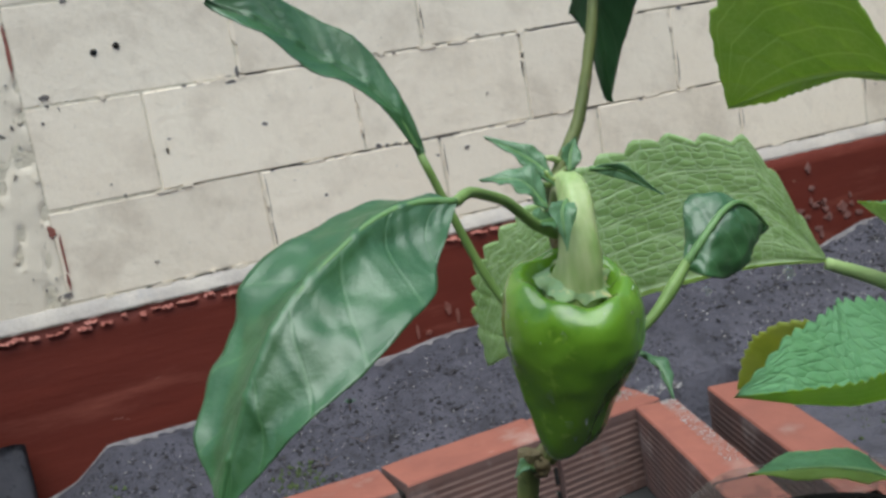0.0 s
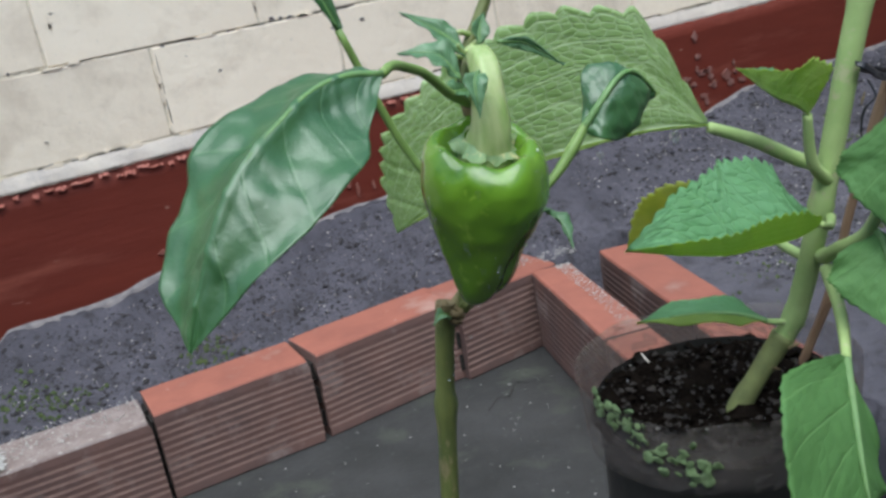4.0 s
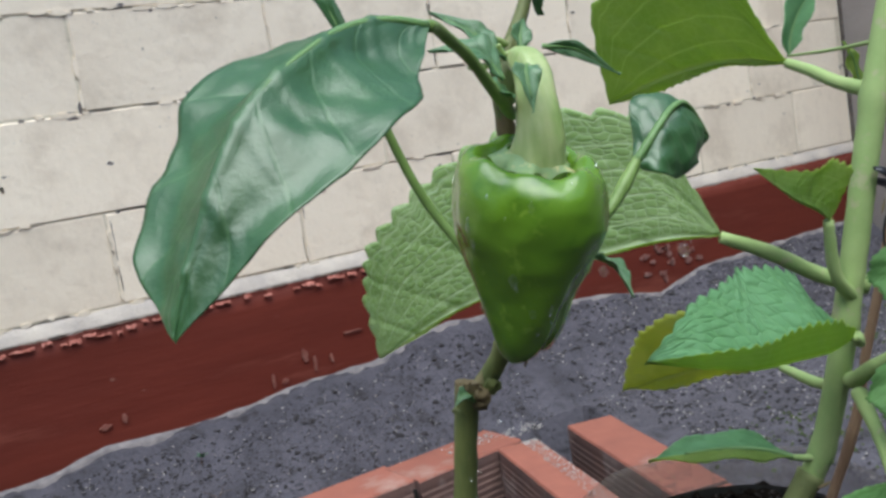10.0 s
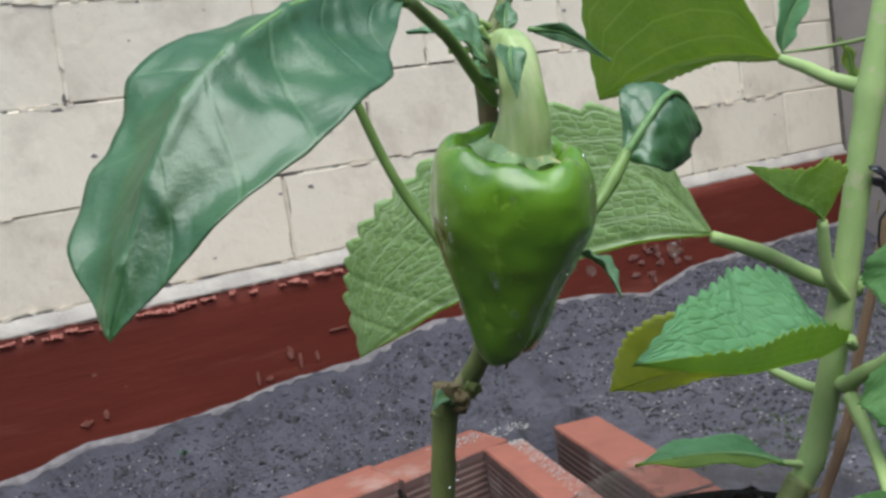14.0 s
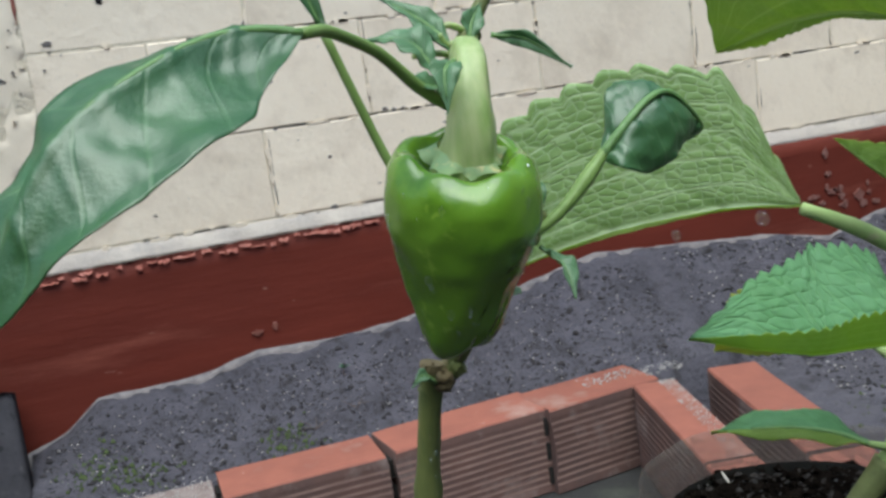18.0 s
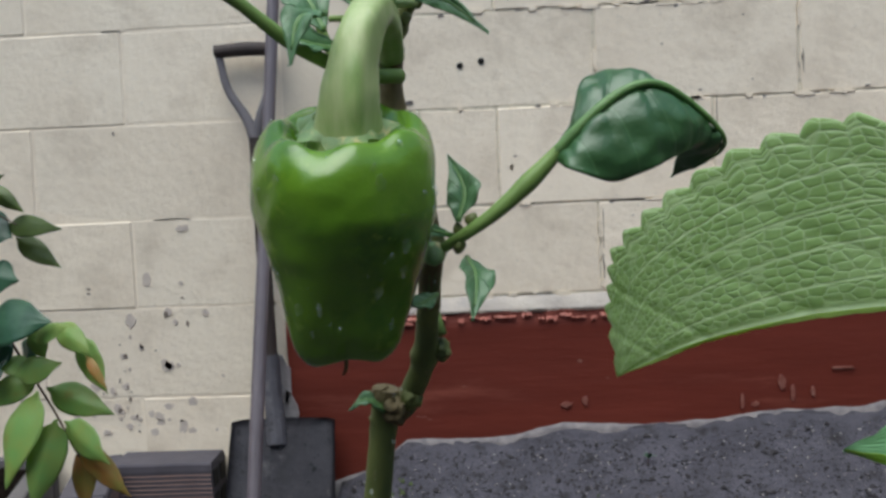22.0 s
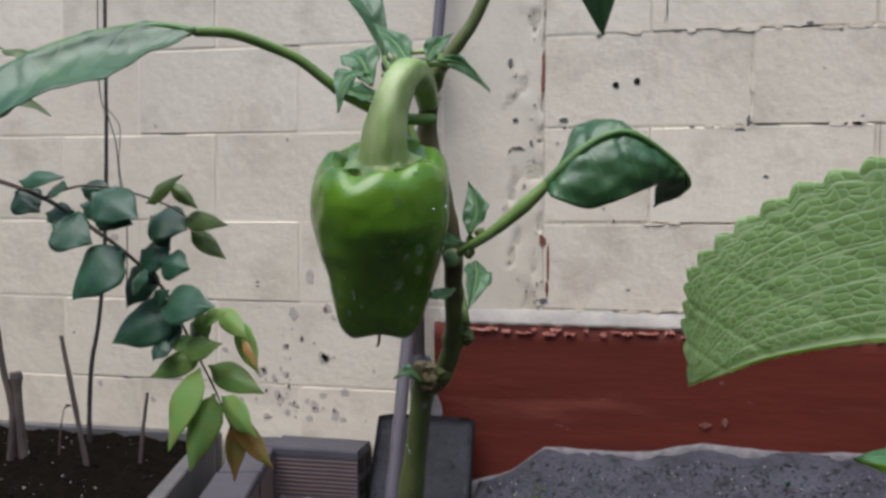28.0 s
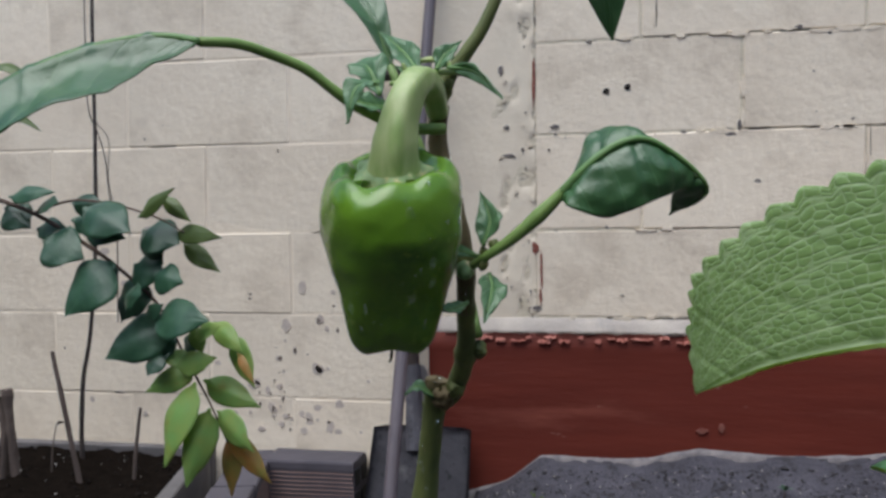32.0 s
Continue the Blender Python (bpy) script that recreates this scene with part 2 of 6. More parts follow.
M_STEM = surf("green_woody_stem", (0.155, 0.175, 0.045), (0.075, 0.10, 0.028), 110.0, 0.6, 0.5, 200.0, 0.0012, fleck=(0.22, 0.19, 0.09), fscale=160, famount=0.6, stretch=(1, 1, 0.35))
M_PETIOLE = surf("green_petiole", (0.20, 0.31, 0.08), (0.13, 0.22, 0.05), 110.0, 0.5, 0.3, 160.0, 0.001, stretch=(1, 1, 0.4))
M_BROWNSTEM = surf("brown_stem_bark", (0.19, 0.14, 0.065), (0.095, 0.075, 0.032), 150.0, 0.75, 0.7, 240.0, 0.0012, stretch=(1, 1, 0.5))
M_LEAF = surf("pepper_leaf", (0.055, 0.152, 0.046), (0.034, 0.104, 0.030), 45.0, 0.41, 0.4, 95.0, 0.0022, trans=0.2, spec=0.8, coat=0.32,
              veins=(6.0, 1.3, 0.05, 3.0, 16.0, (0.095, 0.21, 0.075), 0.00020, 0.0, 0.35))
M_YOUNG = surf("young_pepper_leaf", (0.17, 0.31, 0.16), (0.09, 0.20, 0.08), 90.0, 0.36, 0.3, 140.0, 0.001, trans=0.3, spec=0.6,
               veins=(5.0, 1.3, 0.06, 2.0, 8.0, (0.28, 0.44, 0.27), 0.0006, 0.0, 0.6))
M_RIB = surf("pale_leaf_rib", (0.15, 0.27, 0.09), (0.10, 0.20, 0.06), 80.0, 0.5, 0.2, 150, sss=0.1)
M_PLEC = surf("fuzzy_coleus_leaf", (0.385, 0.535, 0.250), (0.310, 0.465, 0.175), 26.0, 0.45, 0.25, 260.0, 0.0006, trans=0.45, spec=0.5,
              veins=(5.2, 0.5, 0.06, 42.0, 38.0, (0.66, 0.76, 0.53), 0.0007, 0.72, 0.6), fan=True)
M_PLECY = surf("yellowing_coleus_leaf", (0.42, 0.48, 0.15), (0.34, 0.41, 0.12), 40.0, 0.7, 0.3, 220.0, 0.0008, trans=0.6, spec=0.3,
               veins=(4.5, 1.6, 0.05, 3.0, 16.0, (0.38, 0.47, 0.13), 0.0008, 0.2, 0.4))
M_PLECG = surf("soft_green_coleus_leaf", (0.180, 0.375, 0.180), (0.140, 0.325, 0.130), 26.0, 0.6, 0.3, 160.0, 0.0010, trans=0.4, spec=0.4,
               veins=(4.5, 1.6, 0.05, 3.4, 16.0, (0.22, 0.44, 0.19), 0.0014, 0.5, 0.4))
M_PLECRIB = surf("pale_coleus_vein", (0.25, 0.40, 0.17), (0.20, 0.35, 0.14), 60.0, 0.7, 0.2, 150, trans=0.4)
M_PLECSTEM = surf("downy_coleus_stem", (0.33, 0.43, 0.165), (0.26, 0.37, 0.125), 50.0, 0.8, 0.35, 260.0, 0.001, fleck=(0.36, 0.38, 0.20), fscale=60, famount=0.6)
M_PLECBASE = surf("olive_lower_stem", (0.19, 0.215, 0.075), (0.12, 0.14, 0.05), 60.0, 0.8, 0.4, 200.0, 0.001, fleck=(0.05, 0.035, 0.02), fscale=70, famount=0.66)
M_PLECJ = surf("mid_green_coleus_leaf", (0.14, 0.295, 0.095), (0.11, 0.245, 0.072), 26.0, 0.6, 0.3, 160.0, 0.0010, trans=0.4, spec=0.4,
               veins=(4.5, 1.6, 0.05, 3.4, 16.0, (0.22, 0.39, 0.14), 0.0008, 0.3, 0.35))
# yellow-green underside tone, its colour raised for light shining through the blade
M_PLECF = surf("backlit_tone_coleus_leaf", (0.33, 0.455, 0.135), (0.27, 0.40, 0.11), 30.0, 0.7, 0.3, 260.0, 0.0008, trans=0.62, spec=0.3,
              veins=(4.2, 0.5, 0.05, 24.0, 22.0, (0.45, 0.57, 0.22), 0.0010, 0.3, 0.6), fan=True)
M_DKLEAF = surf("dark_glossy_leaf", (0.022, 0.068, 0.036), (0.038, 0.098, 0.050), 60.0, 0.38, 0.25, 90, trans=0.14, rand=0.3)
M_LTLEAF = surf("fresh_green_leaf", (0.215, 0.38, 0.115), (0.27, 0.36, 0.10), 45.0, 0.4, 0.2, 90, stain=(0.30, 0.24, 0.07), sscale=26, samount=0.6, trans=0.4, rand=0.15)
M_AMLEAF = surf("amber_leaf", (0.36, 0.185, 0.055), (0.23, 0.245, 0.060), 34.0, 0.42, 0.2, 90, trans=0.4, rand=0.12)
M_OLIVELEAF = surf("olive_young_leaf", (0.085, 0.125, 0.035), (0.115, 0.17, 0.045), 60.0, 0.4, 0.2, 90, trans=0.3, rand=0.2)
M_TWIG = surf("thin_brown_twig", (0.06, 0.035, 0.025), (0.10, 0.06, 0.04), 90.0, 0.7, 0.3, 160)
# near-black: shade inside holes put into the colour; also rotted litter
M_HOLE = surf("near_black_shade_and_litter", (0.008, 0.007, 0.006), (0.014, 0.012, 0.010), 40.0, 0.95, 0.3, 90)
M_WATER = bpy.data.materials.new("water_drop")
M_WATER.use_nodes = True
wt = M_WATER.node_tree
wp = wt.nodes["Principled BSDF"]
wp.inputs["Base Color"].default_value, wp.inputs["Metallic"].default_value, wp.inputs["Roughness"].default_value = (0.9, 0.95, 0.9, 1), 1.0, 0.06
wq = wt.nodes.new("ShaderNodeBsdfTransparent")
wx = wt.nodes.new("ShaderNodeMixShader")
wx.inputs[0].default_value = 0.13
wt.links.new(wq.outputs[0], wx.inputs[1])
wt.links.new(wp.outputs[0], wx.inputs[2])
wt.links.new(wx.outputs[0], wt.nodes["Material Output"].inputs["Surface"])
M_FILM = bpy.data.materials.new("clear_plastic_film")
M_FILM.use_nodes = True
fn = M_FILM.node_tree
fp = fn.nodes["Principled BSDF"]
fp.inputs["Base Color"].default_value, fp.inputs["Roughness"].default_value = (0.20, 0.175, 0.16, 1), 0.36
ft = fn.nodes.new("ShaderNodeBsdfTransparent")
fm = fn.nodes.new("ShaderNodeMixShader")
fm.inputs[0].default_value = 0.40
fn.links.new(ft.outputs[0], fm.inputs[1])
fn.links.new(fp.outputs[0], fm.inputs[2])
fn.links.new(fm.outputs[0], fn.nodes["Material Output"].inputs["Surface"])


# ---- mesh tools ----
def part(name, bm, material, parent=None, label="", smooth=False):
    me = bpy.data.meshes.new(name)
    if smooth:
        for f in bm.faces:
            f.smooth = True
    bm.to_mesh(me)
    bm.free()
    for m in material if isinstance(material, (list, tuple)) else [material]:
        me.materials.append(m)
    ob = new(name, me)
    if parent:
        ob.parent = parent
    return tagged(ob, label)


def thing(name, label, category, group="", at=(0, 0, 0), kind=""):
    e = tagged(new(name), label, category, group, kind)
    e.location = at
    return e


def box(x0, x1, y0, y1, z0, z1, bevel=0.0, segs=1):
    bm = bmesh.new()
    bmesh.ops.create_cube(bm, size=1)
    bmesh.ops.scale(bm, vec=(x1 - x0, y1 - y0, z1 - z0), verts=bm.verts)
    bmesh.ops.translate(bm, vec=((x0 + x1) / 2, (y0 + y1) / 2, (z0 + z1) / 2), verts=bm.verts)
    if bevel:
        bmesh.ops.bevel(bm, geom=list(bm.edges), offset=bevel, segments=segs, affect="EDGES", profile=0.6)
    return bm


def rough(bm, amount, size):
    for v in bm.verts:
        v.co += noise.noise_vector(v.co / size) * amount
    return bm


def spline(pts, n):
    """n + 1 points of a smooth curve through the given ones."""
    p = [Vector(q) for q in pts]
    p = [2 * p[0] - p[1]] + p + [2 * p[-1] - p[-2]]
    out = []
    for i in range(n + 1):
        u = i / n * (len(p) - 3)
        k = min(int(u), len(p) - 4)
        f = u - k
        a, b, c, d = p[k : k + 4]
        out.append(0.5 * (2 * b + (c - a) * f + (2 * a - 5 * b + 4 * c - d) * f * f + (3 * b - a - 3 * c + d) * f ** 3))
    return out


def along(vals, u):
    k = u * (len(vals) - 1)
    i = min(int(k), len(vals) - 2)
    return vals[i] + (vals[i + 1] - vals[i]) * (k - i)


def tube(pts, radii, n=24, sides=10, wobble=0.0, knots=(), flat=1.0, ridges=0.0):
    """A round stem through points, its radius running through the given ones, with swellings at knots."""
    line = spline(pts, n)
    bm = bmesh.new()
    rings = []
    side = Vector((1, 0.2, 0.1))
    for i, c in enumerate(line):
        t = (line[min(i + 1, n)] - line[max(i - 1, 0)]).normalized()
        side = (side - t * side.dot(t)).normalized()
        other = t.cross(side)
        u = i / n
        r = along(radii, u)
        for k, h in knots:
            r *= 1 + h * math.exp(-(((u - k) * n / 1.2) ** 2))
        ring = []
        for j in range(sides):
            a = 2 * math.pi * j / sides
            q = c + (side * math.cos(a) + other * math.sin(a) * flat) * r * (1 + ridges * math.cos(5 * a + 0.7))
            if wobble:
                q += noise.noise_vector(q * 180) * r * wobble
            ring.append(bm.verts.new(q))
        rings.append(ring)
    for a, b in zip(rings, rings[1:]):
        for j in range(sides):
            bm.faces.new((a[j], a[(j + 1) % sides], b[(j + 1) % sides], b[j]))
    bm.faces.new(rings[0][::-1])
    bm.faces.new(rings[-1])
    bmesh.ops.recalc_face_normals(bm, faces=bm.faces)
    return bm


def ball(c, r, stretch=(1, 1, 1), sub=2):
    bm = bmesh.new()
    bmesh.ops.create_icosphere(bm, subdivisions=sub, radius=r)
    bmesh.ops.scale(bm, vec=stretch, verts=bm.verts)
    bmesh.ops.translate(bm, vec=c, verts=bm.verts)
    return bm


def blade(mid, sides, left, right, nu=36, nv=9, fold=0.0, teeth=0, depth=0.0, quilt=0.0, cells=9, curl=0.0, wave=0.0, thick=0.0004, seed=0, vein=0.0, ribs=6, sweep=0.0, two=False, swell=0.0):
    """A leaf blade: mid is its rib from base to tip; sides are the directions to its right; left and right its half widths along the rib.
    fold: degrees by which both halves drop; teeth and depth: its notched rim in metres; quilt: the swellings between its veins."""
    line = spline(mid, nu)
    svec = spline(sides, nu) if len(sides) > 1 else [Vector(sides[0])] * (nu + 1)
    up, lo, where = [], [], {}
    bm = bmesh.new()
    uvs = bm.loops.layers.uv.new("leaf")
    length = sum((b - a).length for a, b in zip(line, line[1:]))
    for i, c in enumerate(line):
        u = i / nu
        t = (line[min(i + 1, nu)] - line[max(i - 1, 0)]).normalized()
        s = svec[i] - t * svec[i].dot(t)
        s.normalize()
        nrm = s.cross(t).normalized()
        row, row2 = [], []
        for j in range(-nv, nv + 1):
            v = j / nv
            w = along(right if v > 0 else left, u)
            if teeth:
                saw = (u * teeth) % 1.0
                w += depth * min(1.0, w / 0.02) * ((saw / 0.68 if saw < 0.68 else (1 - saw) / 0.32) ** 0.8 - 0.6) * abs(v) ** 6
            a = radians((fold[v > 0] if isinstance(fold, tuple) else fold) + curl * abs(v))
            q = c + s * (v * w * math.cos(a)) - nrm * (abs(v) * w * math.sin(a)) + t * ((along(sweep, u) if isinstance(sweep, list) else sweep) * w * abs(v) ** 1.5)
            h = 0.0
            if wave:
                h += wave * abs(v) ** 2 * math.sin(u * 15 + seed + (2 if v > 0 else 0))
            if swell:
                h += swell * (noise.noise(q * 48 + Vector((seed, 0, 0))) + 0.8 * noise.noise(q * 100 + Vector((0, seed, 0)))) * (1 - abs(v) ** 4) * (1 - math.exp(-((v / 0.16) ** 2)))
            if quilt:
                x, y = q.dot(t) * cells / 0.1 + seed, q.dot(s) * cells / 0.1
                d = noise.voronoi(Vector((x * 0.8, y, seed)))[0]
                h += quilt * (min(d[1] - d[0], 0.45) / 0.45) * (1 if 0.03 < abs(v) < 0.97 else 0.2)
            if vein:
                ph = (u * ribs - abs(v) * 0.9 * (w / max(length, 1e-6)) * ribs) % 1.0
                h -= vein * math.exp(-((min(ph, 1 - ph) / 0.07) ** 2)) * (1 - abs(v) * 0.6)
                h -= vein * 1.3 * math.exp(-((v / 0.06) ** 2))
            q = q + nrm * h
            row.append(bm.verts.new(q))
            row2.append(bm.verts.new(q - nrm * thick))
            where[row[-1]] = where[row2[-1]] = (u, 0.5 + 0.5 * v)
        up.append(row)
        lo.append(row2)
    m = 2 * nv
    for i in range(nu):
        for j in range(m):
            bm.faces.new((up[i][j], up[i][j + 1], up[i + 1][j + 1], up[i + 1][j]))
            bm.faces.new((lo[i][j], lo[i + 1][j], lo[i + 1][j + 1], lo[i][j + 1]))
        bm.faces.new((up[i][0], up[i + 1][0], lo[i + 1][0], lo[i][0]))
        bm.faces.new((up[i][m], lo[i][m], lo[i + 1][m], up[i + 1][m]))
    bmesh.ops.recalc_face_normals(bm, faces=bm.faces)
    for f in bm.faces:
        for lp in f.loops:
            lp[uvs].uv = where[lp.vert]
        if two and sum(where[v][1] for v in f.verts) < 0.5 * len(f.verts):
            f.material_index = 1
    return bm


def loft(left, mid, right, nu=60, nv=14, belly=0.0, swell=0.0, size=60.0, wave=0.0, thick=0.0004, seed=0, vein=0.0, ribs=6):
    """A leaf blade spanned between its two margins and its rib, all from base to tip: belly lifts the halves, swell puckers them."""
    lines = [spline(c, nu) for c in (left, mid, right)]
    bm = bmesh.new()
    uvs = bm.loops.layers.uv.new("leaf")
    up, lo, where = [], [], {}
    for i in range(nu + 1):
        u = i / nu
        L, M, R = (c[i] for c in lines)
        t = (lines[1][min(i + 1, nu)] - lines[1][max(i - 1, 0)]).normalized()
        row, row2 = [], []
        for j in range(-nv, nv + 1):
            v = j / nv
            E = R if v > 0 else L
            a = abs(v)
            side = (E - M) * (1 if v > 0 else -1)
            nrm = side.cross(t)
            nrm = nrm.normalized() if nrm.length > 1e-9 else Vector((0, -1, 0))
            w = (E - M).length
            q = M.lerp(E, a)
            h = belly * w * math.sin(math.pi * a)
            h += swell * (noise.noise(q * size + Vector((seed, 0, 0))) + 0.6 * noise.noise(q * size * 2.2 + Vector((0, seed, 0)))) * (1 - math.exp(-((v / 0.16) ** 2))) * min(1.0, w / 0.006)
            h += wave * a ** 3 * math.sin(u * 22 + seed + (2 if v > 0 else 0)) * min(1.0, w / 0.006)
            if vein:
                ph = (u * ribs - a * 0.9) % 1.0
                h -= vein * math.exp(-((min(ph, 1 - ph) / 0.09) ** 2)) * (1 - 0.6 * a) * min(1.0, w / 0.006)
                h -= vein * 1.3 * math.exp(-((v / 0.07) ** 2))
            q = q + nrm * h
            row.append(bm.verts.new(q))
            row2.append(bm.verts.new(q - nrm * thick))
            where[row[-1]] = where[row2[-1]] = (u, 0.5 + 0.5 * v)
        up.append(row)
        lo.append(row2)
    m = 2 * nv
    for i in range(nu):
        for j in range(m):
            bm.faces.new((up[i][j], up[i][j + 1], up[i + 1][j + 1], up[i + 1][j]))
            bm.faces.new((lo[i][j], lo[i + 1][j], lo[i + 1][j + 1], lo[i][j + 1]))
        bm.faces.new((up[i][0], up[i + 1][0], lo[i + 1][0], lo[i][0]))
        bm.faces.new((up[i][m], lo[i][m], lo[i + 1][m], up[i + 1][m]))
    for f in bm.faces:
        for lp in f.loops:
            lp[uvs].uv = where[lp.vert]
    return bm


# ---- the yard: ground, walls, soil ----
FLOOR_Z = -0.285
part("floor", rough(box(-9, 9, -12, 0.0, FLOOR_Z - 0.2, FLOOR_Z), 0.0, 1), M_FLOOR)
tagged(bpy.data.objects["floor"], "worn grey concrete yard floor with cracks and stains", "floor", kind="structure")

ROWS_Z = [-0.262, -0.072, 0.112, 0.300, 0.483, 0.681, 0.873, 1.066, 1.258, 1.45, 1.64, 1.83]
wall = part("wall_north", box(-4.0, 2.9, -0.0019, 0.16, FLOOR_Z, 2.02), M_JOINT)
tagged(wall, "garden wall of cream-painted concrete blocks with worn joints", "wall", kind="structure")


def block_mesh(w, h, seed):
    """A painted block face: a chamfered slab with slightly uneven rim."""
    bm = box(-w / 2, w / 2, -0.004, 0.02, -h / 2, h / 2, 0.0025, 1)
    for v in bm.verts:
        k = Vector((v.co.x * 9 + seed * 3.7, seed, v.co.z * 9))
        v.co += Vector((noise.noise(k) * 0.0035, noise.noise(k + Vector((5, 5, 5))) * 0.0012, noise.noise(k + Vector((9, 1, 4))) * 0.003))
    me = bpy.data.meshes.new("block")
    bm.to_mesh(me)
    bm.free()
    me.materials.append(M_BLOCK)
    return me


BLOCKS = {}


def lay_block(x0, x1, z0, z1, seed):
    w, h = round(x1 - x0 - 0.004, 3), round(z1 - z0 - 0.0032, 3)
    key = (w, h, seed % 4)
    if key not in BLOCKS:
        BLOCKS[key] = block_mesh(w, h, seed % 4 + 1)
    ob = new("block", BLOCKS[key])
    ob.location = ((x0 + x1) / 2, (seed * 37 % 5 - 2) * 0.0006, (z0 + z1) / 2)
    ob.rotation_euler = (0, (seed * 13 % 7 - 3) * 0.0007, 0)
    ob.parent = wall


# the pilaster of cast concrete between the two panels of blocks
COL0, COL1 = -0.245, -0.030
bm = bmesh.new()
NX, NZ = 34, 150
grid = []
for i in range(NX + 1):
    row = []
    for k in range(NZ + 1):
        x, z = COL0 + (COL1 - COL0) * i / NX, FLOOR_Z + 2.3 * k / NZ
        edge = max(0.0, (x + 0.125) / 0.095)
        r = noise.fractal(Vector((x * 28, 3, z * 28)), 1.0, 2.0, 4)
        y = -0.003 - 0.002 * noise.noise(Vector((x * 14, 7, z * 9))) + edge * 0.004 * r
        if edge > 0.25 and r > 0.50:
            y += 0.010
        row.append(bm.verts.new((x, y, z)))
    grid.append(row)
for i in range(NX):
    for k in range(NZ):
        bm.faces.new((grid[i][k], grid[i + 1][k], grid[i + 1][k + 1], grid[i][k + 1]))
part("pilaster", bm, M_PLASTER, wall, "rough cast pilaster with crumbling edge", smooth=True)

seed = 0
for r, (z0, z1) in enumerate(zip(ROWS_Z, ROWS_Z[1:])):
    if r >= 3:
        odd = r % 2 == 0
        xs = [-0.030] + ([0.19] if odd else []) + [(0.62 if odd else 0.388) + 0.404 * k for k in range(6)] + [2.66]
        xs = [x for x in xs if x <= 2.66]
        for x0, x1 in zip(xs, xs[1:]):
            if x1 - x0 > 0.04:
                seed += 1
                lay_block(x0, x1, z0, z1, seed)
    if r >= 1:
        off = -0.575 if r % 2 else -0.775
        xs = [-0.245] + [off - 0.395 * k for k in range(8)]
        for x1, x0 in zip(xs, xs[1:]):
            seed += 1
            lay_block(x0, x1, z0, z1, seed)

part("paint_coat", box(-4.0, -0.2452, -0.0029, -0.0005, -0.26, 2.02), M_BLOCK, wall, "thick cream paint filling the joints")

# two drill holes, chips and cracks in the painted blocks
# each hole is a solid plug with its inner shade put into the colour
for x, z, r in ((0.119, 0.768, 0.0085), (0.162, 0.775, 0.0085)):
    bm = bmesh.new()
    bmesh.ops.create_cone(bm, cap_ends=True, segments=14, radius1=r, radius2=r * 0.7, depth=0.012)
    bmesh.ops.rotate(bm, cent=(0, 0, 0), matrix=Matrix.Rotation(radians(90), 3, "X"), verts=bm.verts)
    rough(bm, 0.0025, 0.01)
    bmesh.ops.translate(bm, vec=(x, 0.0005, z), verts=bm.verts)
    part("drill_hole", bm, M_HOLE, wall, "drilled hole, its shade drawn as a near-black plug", smooth=True)
random.seed(5)


def scar(x, z, w, h, material, name="paint_chip", y=-0.0052):
    """A thin ragged patch on the wall where the coat has come off."""
    bm = bmesh.new()
    n = 14
    ring = []
    for i in range(n):
        a = 2 * math.pi * i / n
        k = 0.6 + 0.5 * random.random()
        ring.append(bm.verts.new((x + math.cos(a) * w * k, y, z + math.sin(a) * h * k)))
    f = bm.faces.new(ring)
    bmesh.ops.extrude_face_region(bm, geom=[f])
    for v in ring:
        v.co.y += 0.004
    bmesh.ops.recalc_face_normals(bm, faces=bm.faces)
    return part(name, bm, material, wall)


M_CHIPRED = surf("old_red_coat", (0.26, 0.085, 0.06), (0.18, 0.06, 0.045), 60, 0.85, 0.5, 120)
M_GRIME = surf("brown_grime", (0.26, 0.215, 0.18), (0.13, 0.105, 0.09), 40, 0.9, 0.5, 110)
M_CRACK = surf("dirty_crack", (0.17, 0.145, 0.12), (0.075, 0.062, 0.052), 40, 0.95, 0.6, 110)
M_CHIPGREY = surf("bare_cement", (0.20, 0.18, 0.17), (0.12, 0.105, 0.10), 40, 0.9, 0.7, 110)
for x, z, w, h in ((-0.031, 0.79, 0.004, 0.05), (-0.030, 0.445, 0.008, 0.016), (-0.018, 0.40, 0.003, 0.04), (-0.02, 0.345, 0.004, 0.02)):
    scar(x, z, w, h, M_CHIPRED)
for x, z, w, h in ((0.365, 0.672, 0.012, 0.005), (0.382, 0.69, 0.004, 0.012), (-0.085, 0.64, 0.016, 0.004), (-0.03, 0.318, 0.016, 0.006),
                   (0.65, 0.489, 0.007, 0.005), (0.67, 0.487, 0.005, 0.004), (-0.10, 0.82, 0.006, 0.010), (-0.09, 0.70, 0.007, 0.005)):
    scar(x, z, w, h, M_CHIPGREY, "mortar_chip")
for _ in range(7):
    x, z = -0.47 - 0.22 * random.random() ** 1.5, 0.17 + 0.18 * random.random()
    scar(x, z, 0.002 + 0.005 * random.random(), 0.002 + 0.005 * random.random(), M_GRIME, "grime_spot")
for _ in range(6):
    x, z = -0.66 + 0.12 * random.random() - 0.03, 0.04 + 0.15 * random.random()
    scar(x, z, 0.001 + 0.003 * random.random(), 0.001 + 0.0035 * random.random(), M_GRIME, "grime_spot")

for _ in range(30):
    x, z = -0.030 - 0.085 * random.random() ** 1.4, random.uniform(0.30, 1.0)
    s = 0.0015 + 0.0040 * random.random() ** 2
    scar(x, z, s, s * random.uniform(0.7, 2.0), M_CHIPGREY if random.random() < 0.45 else M_PLASTER, "pit", -0.0075)
